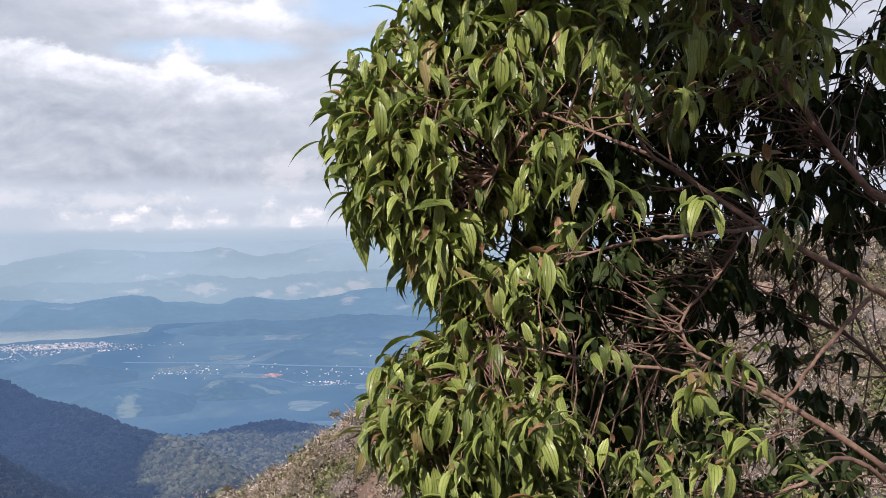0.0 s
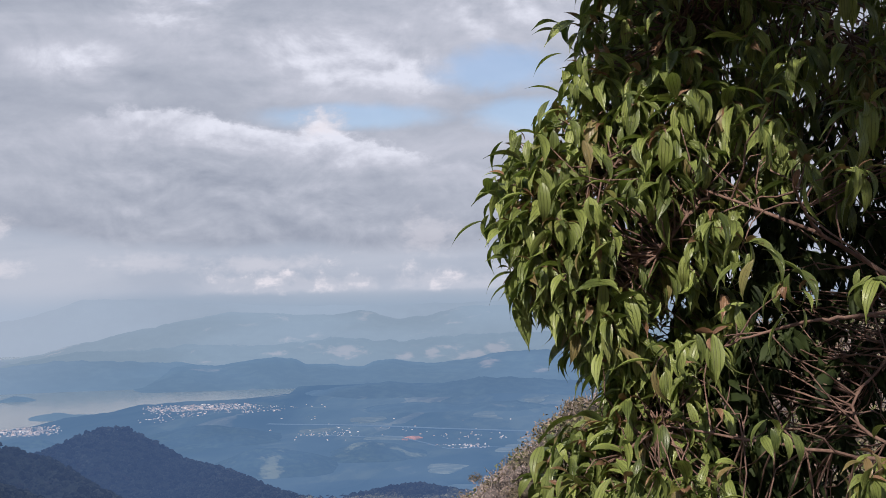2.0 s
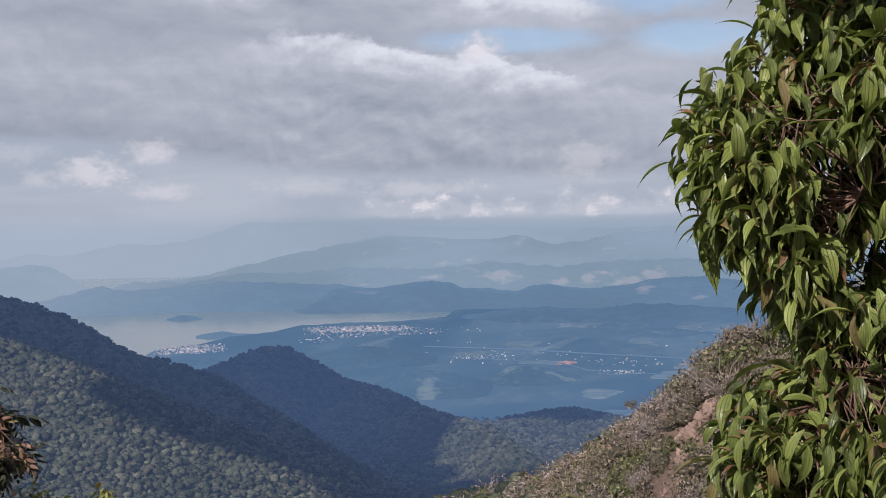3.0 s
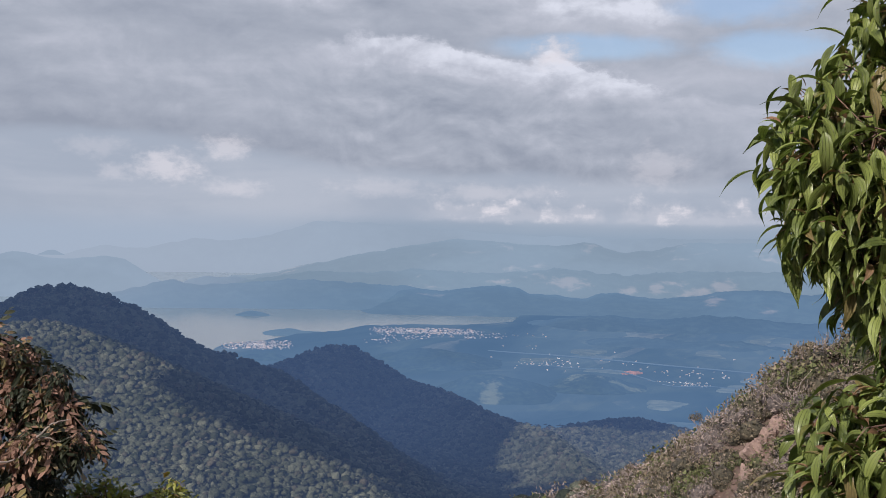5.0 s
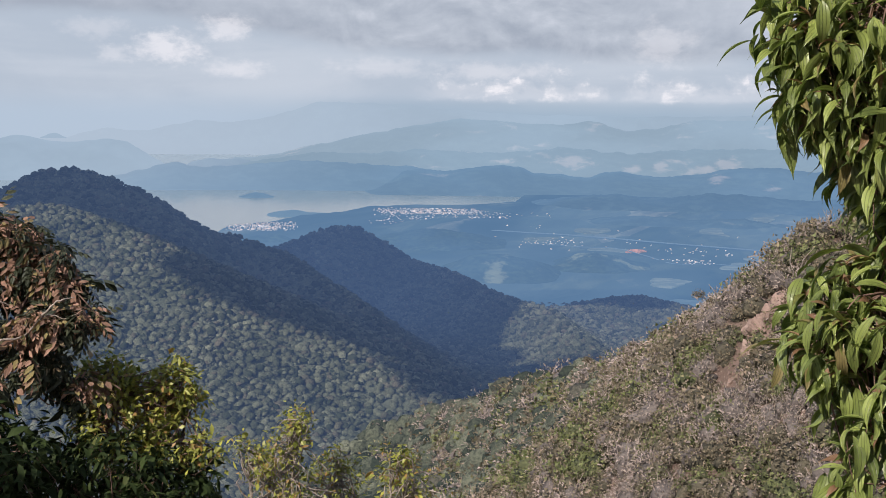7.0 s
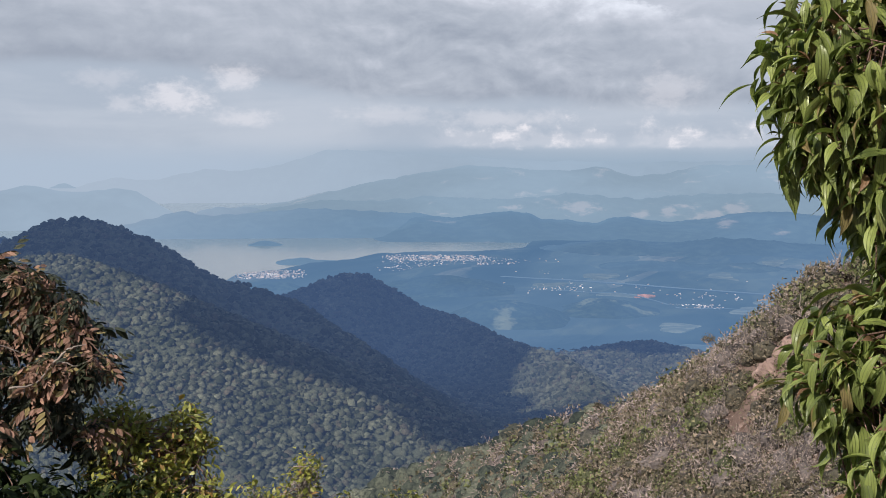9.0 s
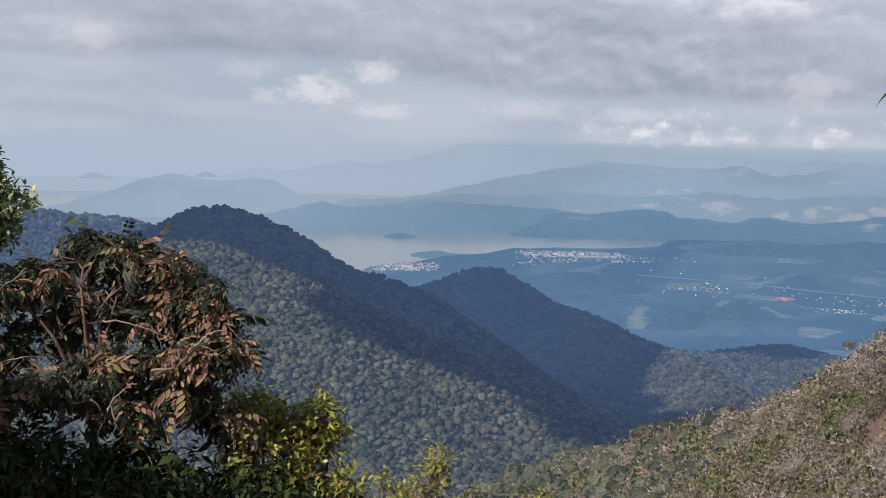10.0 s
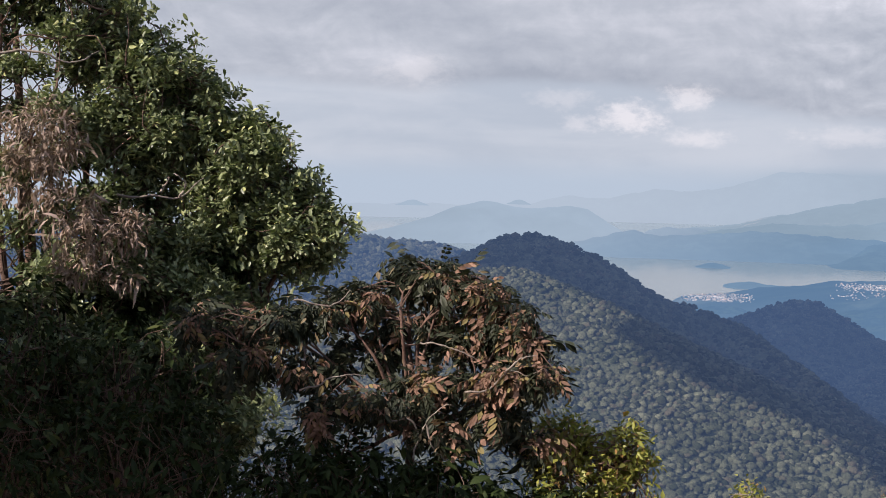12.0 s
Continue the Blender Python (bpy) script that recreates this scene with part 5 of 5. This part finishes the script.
# feathery dry flower heads hanging in the dark tree
rng = np.random.default_rng(31)
SPRAY = [leaf_shape(0.22, 1.3, 3, 0.2, 1.0), leaf_shape(0.18, 0.8, 3, 0.2, 1.0)]
for az, el, r, rad, n in ((53.9, 1.0, 8.15, 0.22, 56), (53.0, 0.2, 8.2, 0.16, 34), (53.9, -1.0, 8.2, 0.2, 40), (52.6, -2.4, 8.1, 0.2, 40), (51.4, -3.3, 8.1, 0.18, 36), (50.2, -3.2, 8.1, 0.12, 22), (52.2, -4.6, 8.1, 0.14, 24), (50.3, -5.0, 8.1, 0.08, 10)):
    head = thing("dry_flower_head", spot(az, el, r), "feathery brown dried flower head hanging among dark leaves", "flower head", "dry flower heads")
    p, d = fill([(*rel(az, el, r), rad, rad, rad, n)], rng)
    pos, way_out = whorls(p, unit(d + np.array((0, -0.3, 0.3))), rng, 16, 0.4, 0.6, 0.15, 0.35)
    (v, f, u), _, _ = leaves(SPRAY, pos + rng.normal(0, 0.025, pos.shape), way_out, rng, 0.055, 0.3)
    tree_part("spray", mesh_of("spray", v, f, u, M_PLUME), head, kind="stuff")
    stalk = tube(bow(spot(az, el, r), spot(az + 0.5, el - 1.0, r + 0.5), rng), np.linspace(0.006, 0.012, 6), 5)
    tree_part("stalk", mesh_of("stalk", stalk[0], stalk[1], mat=M_BARK), head)


def pinnate(pairs=6, width=0.2, bend=0.9):
    """A feather leaf: leaflets in pairs along a drooping rib."""
    vs, fs, uv = [], [], []
    y = z = 0.0
    for i in range(pairs + 1):
        th = -bend * i / pairs
        y, z = y + math.cos(th) / pairs, z + math.sin(th) / pairs
        for side in ((-1, 1) if i < pairs else (0,)):
            ln = 0.46 * math.sin(math.pi * (0.25 + 0.6 * i / pairs))
            dx, dy = (side * 0.86, 0.5) if side else (0, 1)
            c = np.array((0, y, z))
            dirv = np.array((dx * 0.8, dy * math.cos(th), dy * math.sin(th) - 0.6))
            nrm = np.array((-dirv[1], dirv[0], 0)) * width * 0.5
            k = len(vs)
            vs += [c, c + dirv * ln * 0.35 + nrm, c + dirv * ln * 0.75 + nrm * 0.8, c + dirv * ln + np.array((0, 0, -0.05)), c + dirv * ln * 0.75 - nrm * 0.8, c + dirv * ln * 0.35 - nrm]
            uv += [(0.5, 0), (0, 0.35), (0.1, 0.75), (0.5, 1), (0.9, 0.75), (1, 0.35)]
            fs += [(k, k + 1, k + 2, k + 3), (k, k + 3, k + 4, k + 5)]
    return np.array(vs), np.array(fs), np.array(uv)


# lower tree with feather leaves, many of them dried red-brown
rng = np.random.default_rng(41)
PINNATE = [pinnate(4, 0.23, 1.2), pinnate(3, 0.25, 1.6), pinnate(3, 0.26, 0.8)]
lobes = [lobe(37.9, -4.75, 6.6, 0.12, 22, 0.7), lobe(36.1, -4.95, 6.5, 0.13, 22, 0.55), lobe(34.7, -5.6, 6.4, 0.13, 22, 0.5), lobe(33.3, -6.7, 6.3, 0.12, 20, 0.6), lobe(32.5, -7.9, 6.25, 0.09, 14, 0.7), lobe(39.4, -5.9, 6.5, 0.14, 18, 0.5), lobe(41.4, -6.4, 6.5, 0.15, 18, 0.45), lobe(43.6, -6.9, 6.5, 0.14, 16, 0.4), lobe(37.2, -6.9, 6.6, 0.20, 26, 0.5), lobe(34.9, -7.9, 6.4, 0.14, 20, 0.5),
         lobe(39.6, -8.3, 6.6, 0.17, 22, 0.5), lobe(42.3, -8.9, 6.5, 0.16, 18, 0.45), lobe(45, -8.8, 6.4, 0.16, 16, 0.5), lobe(33.4, -9.3, 6.2, 0.16, 22, 0.4), lobe(31.6, -9.2, 6.15, 0.08, 12, 0.8), lobe(36.0, -9.5, 6.3, 0.15, 18, 0.5), lobe(38.3, -10.1, 6.2, 0.2, 24, 0.4), lobe(41.0, -10.9, 6.3, 0.17, 20, 0.4), lobe(36.3, -11.7, 6.2, 0.15, 18, 0.4), lobe(33.9, -11.0, 6.2, 0.14, 16, 0.5), lobe(46.5, -6.8, 6.6, 0.18, 16, 0.5), lobe(31.8, -12.2, 6.3, 0.13, 14, 0.5)]
base, ways = branching(38.5, 6.9, lobes, rng, 0.04, 0.9)
tree = thing("feather_leaf_tree", base, "small tree with feathery dark leaves dried red-brown at the tips", "tree")
limbs = limb_set(tree, ways, M_BARK, rng)
p, d = fill([(*l[:3], l[3], l[4], l[5], l[6]) for l in lobes], rng)
v, f, _ = twigs(p, limbs, rng, 0.003, 0.15)
tree_part("twig_growth", mesh_of("twig_growth", v, f, mat=M_BARK), tree, kind="stuff")
heads = np.degrees(np.arctan2(-p[:, 0], p[:, 1]))
dry = rng.uniform(0, 1, len(p)) < np.clip((40.5 - heads) * 0.1, 0.16, 0.62) * np.clip(0.6 + d[:, 0] * 0.6 - d[:, 1] * 0.7, 0, 1)
for mask, mat, name, label in ((~dry, M_PINNATE, "foliage", ""), (dry, M_DRY, "dry_foliage", "red-brown dried feather leaves")):
    pos, way_out = whorls(p[mask], unit(d[mask] + np.array((0.1, -0.2, 0.2))), rng, 10, 0.3, 0.75, 0.45, 0.3)
    (v, f, u), _, _ = leaves(PINNATE, pos, way_out, rng, 0.074, 0.28, 0.6)
    tree_part(name, mesh_of(name, v, f, u, mat, False), tree, label, "stuff")

for pts in ([(37.4, -13.0), (37.2, -12.0), (36.7, -11.2), (35.9, -10.9)], [(37.2, -12.0), (37.8, -11.4), (38.6, -11.5), (39.3, -11.1)], [(36.9, -11.6), (36.4, -12.6), (35.8, -13.2)], [(35.2, -10.1), (34.4, -9.9), (33.5, -9.3), (32.6, -9.3), (31.9, -9.2)], [(33.5, -9.3), (32.9, -8.7), (32.3, -8.6)], [(42.6, -10.0), (41.6, -9.8), (40.7, -9.5), (39.8, -9.6)], [(37.2, -7.9), (36.0, -8.1), (34.8, -8.5)], [(42.9, -6.2), (41.6, -6.4), (40.5, -5.9)]):
    v, f, _ = tube(smooth_path([spot(az, el, 6.05) for az, el in pts], 12) + np.cumsum(rng.normal(0, 0.006, (12, 3)), 0), np.linspace(0.0055, 0.0022, 12), 6)
    tree_part("bare_branch", mesh_of("bare_branch", v, f, mat=M_PALE_BARK), tree, "pale bare branch")

# small yellow-green tree at its foot, with a pale bare stem
rng = np.random.default_rng(53)
lobes = [lobe(31.9, -12.2, 6.4, 0.11, 30), lobe(30.5, -11.9, 6.4, 0.12, 36), lobe(29.6, -12.6, 6.4, 0.10, 24), lobe(27.9, -12.1, 6.4, 0.10, 32), lobe(27.4, -12.9, 6.4, 0.08, 18), lobe(28.9, -13.4, 6.4, 0.13, 34), lobe(31.0, -13.7, 6.3, 0.15, 36), lobe(28.2, -14.6, 6.3, 0.15, 36), lobe(26.9, -15.3, 6.3, 0.11, 24), lobe(29.9, -15.4, 6.3, 0.17, 40)]
base, ways = branching(30.5, 6.6, lobes, rng, 0.05)
tree = thing("lime_leaved_tree", base, "small tree with yellow-green leaves and a pale bare branch", "tree")
limbs = limb_set(tree, ways, M_PALE_BARK, rng)
p, d = fill(lobes, rng)
v, f, _ = twigs(p, limbs, rng, 0.003, 0.15)
tree_part("twig_growth", mesh_of("twig_growth", v, f, mat=M_BARK), tree, kind="stuff")
pos, way_out = whorls(p, unit(d + np.array((0, 0, 0.4))), rng, 16, 0.4, 0.8, 0.05, 0.3)
pos = pos + rng.normal(0, 0.025, pos.shape)
(v, f, u), _, _ = leaves(OBOVATE, pos, way_out, rng, 0.038, 0.25, 0.6)
tree_part("foliage", mesh_of("foliage", v, f, u, M_LIME), tree, kind="stuff")

# undergrowth below the trees; its dark leaf colour and placing stand for deep shade
rng = np.random.default_rng(61)
UNDER = [leaf_shape(0.36, 0.9, 3, 0.25, 0.8), leaf_shape(0.3, 0.4, 3, 0.25, 0.8)]
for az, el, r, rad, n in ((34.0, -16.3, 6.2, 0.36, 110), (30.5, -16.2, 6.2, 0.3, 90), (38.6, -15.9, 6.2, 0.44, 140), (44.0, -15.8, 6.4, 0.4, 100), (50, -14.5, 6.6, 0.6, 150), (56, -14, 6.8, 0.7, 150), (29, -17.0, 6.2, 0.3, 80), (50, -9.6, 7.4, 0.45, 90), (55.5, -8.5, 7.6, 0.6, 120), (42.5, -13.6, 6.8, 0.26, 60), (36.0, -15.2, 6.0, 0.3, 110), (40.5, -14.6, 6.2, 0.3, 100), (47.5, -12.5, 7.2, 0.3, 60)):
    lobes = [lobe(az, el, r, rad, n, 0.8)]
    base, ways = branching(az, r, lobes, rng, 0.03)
    bush = thing("undergrowth_bush", base, "dense bush under the trees with shade painted into its leaves", "bush", "undergrowth bushes")
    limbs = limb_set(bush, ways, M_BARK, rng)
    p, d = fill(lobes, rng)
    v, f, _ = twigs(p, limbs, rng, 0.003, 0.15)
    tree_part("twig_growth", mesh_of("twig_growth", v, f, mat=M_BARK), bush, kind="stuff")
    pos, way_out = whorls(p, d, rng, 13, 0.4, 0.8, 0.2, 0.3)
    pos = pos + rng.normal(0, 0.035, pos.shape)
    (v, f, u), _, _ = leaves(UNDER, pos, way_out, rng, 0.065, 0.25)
    tree_part("foliage", mesh_of("foliage", v, f, u, M_SHADED_LEAF), bush, kind="stuff")

# thin open saplings farther down the slope
rng = np.random.default_rng(71)
for az, el, r, tall, n in ((22.8, -13.9, 9.0, 1.0, 90), (24.6, -15.2, 9.2, 0.7, 70), (20.6, -15.6, 9.4, 0.6, 64), (18.2, -15.7, 8.8, 0.5, 76)):
    lobes = [lobe(az + rng.uniform(-0.35, 0.35) * (1 + k), el - k * 0.75 * tall, r, 0.09 + 0.035 * k, n // 5, 1.0) for k in range(5)]
    base, ways = branching(az, r, lobes, rng, 0.03)
    sap = thing("sapling", base, "slender open sapling with sparse yellow-green leaves", "sapling", "saplings on the slope")
    limbs = limb_set(sap, ways, M_PALE_BARK, rng)
    p, d = fill(lobes, rng)
    v, f, _ = twigs(p, limbs, rng, 0.004, 0.15)
    tree_part("twig_growth", mesh_of("twig_growth", v, f, mat=M_PALE_BARK), sap, kind="stuff")
    pos, way_out = whorls(p, unit(d + np.array((0, 0, 0.4))), rng, 10, 0.4, 0.8, 0.05, 0.3)
    pos = pos + rng.normal(0, 0.03, pos.shape)
    (v, f, u), _, _ = leaves(OBOVATE, pos, way_out, rng, 0.042, 0.25)
    tree_part("foliage", mesh_of("foliage", v, f, u, M_LIME), sap, kind="stuff")


# small wind-bent trees on the crest of the scrub slope
rng = np.random.default_rng(79)
for az, r, tall, wide in ((4.5, 158, 3.6, 1.3), (3.2, 152, 4.2, 1.0), (5.4, 164, 2.7, 1.1), (6.6, 172, 2.3, 1.0), (0.6, 143, 2.8, 1.0), (7.9, 180, 2.5, 1.2), (-1.8, 136, 2.4, 0.9), (9.6, 194, 2.6, 1.1), (11.8, 211, 2.6, 1.2)):
    b = np.array(foot(az, r)) - np.array((0, 0, EYE))
    lobes = [(b[0] + rng.normal(0, 0.5) * wide, b[1] + rng.normal(0, 0.4), b[2] + tall * h, 0.62 * wide, 0.62 * wide, 0.36 * wide, 34) for h in (0.62, 0.78, 0.9, 1.0)]
    base, ways = branching(az, r, lobes, rng, 0.10)
    tree = thing("crest_tree", base, "small bent tree with a flat open crown among scrub", "tree", "trees on the crest")
    limb_set(tree, ways, M_PALE_BARK, rng)
    p, d = fill(lobes, rng)
    pos, way_out = whorls(p, unit(d + np.array((0, 0, 0.6))), rng, 26, 0.4, 0.8, 0.0, 0.3)
    (v, f, u), _, _ = leaves([SMALL_LEAF], pos + rng.normal(0, 0.12, pos.shape), way_out, rng, 0.13, 0.25, 0.9)
    tree_part("foliage", mesh_of("foliage", v, f, u, M_OLIVE), tree, kind="stuff")


# ---- town on the bay ----
rng = np.random.default_rng(83)
HOUSE_V = np.array([(-1, -1, 0), (1, -1, 0), (1, 1, 0), (-1, 1, 0), (-1, -1, 1), (1, -1, 1), (1, 1, 1), (-1, 1, 1)], float) * np.array((0.5, 0.5, 0.8))
WALLS = (HOUSE_V, np.array([(0, 1, 5, 4), (1, 2, 6, 5), (2, 3, 7, 6), (3, 0, 4, 7)]), None)
ROOF = (np.array([(-0.58, -0.58, 0.78), (0.58, -0.58, 0.78), (0.58, 0.58, 0.78), (-0.58, 0.58, 0.78), (-0.58, 0, 1.15), (0.58, 0, 1.15)]), np.array([(0, 1, 5, 4), (2, 3, 4, 5), (0, 4, 3, 3), (1, 2, 5, 5)]), None)
places = []
for az0, az1, e0, e1, n in ((14.2, 19.4, -4.98, -4.70, 560), (11.0, 19.6, -5.5, -4.85, 330), (22.6, 26.0, -5.75, -5.35, 380), (4.2, 7.2, -6.95, -6.75, 70), (9.5, 12.8, -6.25, -5.98, 40), (2.0, 14.0, -7.0, -5.4, 50), (1.0, 7.0, -6.6, -6.2, 30)):
    a = az0 + (az1 - az0) * rng.beta(1.7, 1.7, n)
    e = e0 + (e1 - e0) * rng.beta(1.5, 1.5, n)
    places.append(np.stack([a, 187.0 / np.tan(np.radians(-e))], 1))
places = np.concatenate(places)
places = places[places[:, 1] < np.interp(places[:, 0], [s[0] for s in SHORE], [s[1] for s in SHORE]) - 12]
n = len(places)
x, y = -places[:, 1] * np.sin(np.radians(places[:, 0])), places[:, 1] * np.cos(np.radians(places[:, 0]))
p = np.stack([x, y, np.full(n, SEA + 3.0)], 1)
turn = upright(n, rng, rng.uniform(0.9, 2.4, n), rng.uniform(0.9, 1.8, n))
v, f, _ = scatter(WALLS, turn, p)
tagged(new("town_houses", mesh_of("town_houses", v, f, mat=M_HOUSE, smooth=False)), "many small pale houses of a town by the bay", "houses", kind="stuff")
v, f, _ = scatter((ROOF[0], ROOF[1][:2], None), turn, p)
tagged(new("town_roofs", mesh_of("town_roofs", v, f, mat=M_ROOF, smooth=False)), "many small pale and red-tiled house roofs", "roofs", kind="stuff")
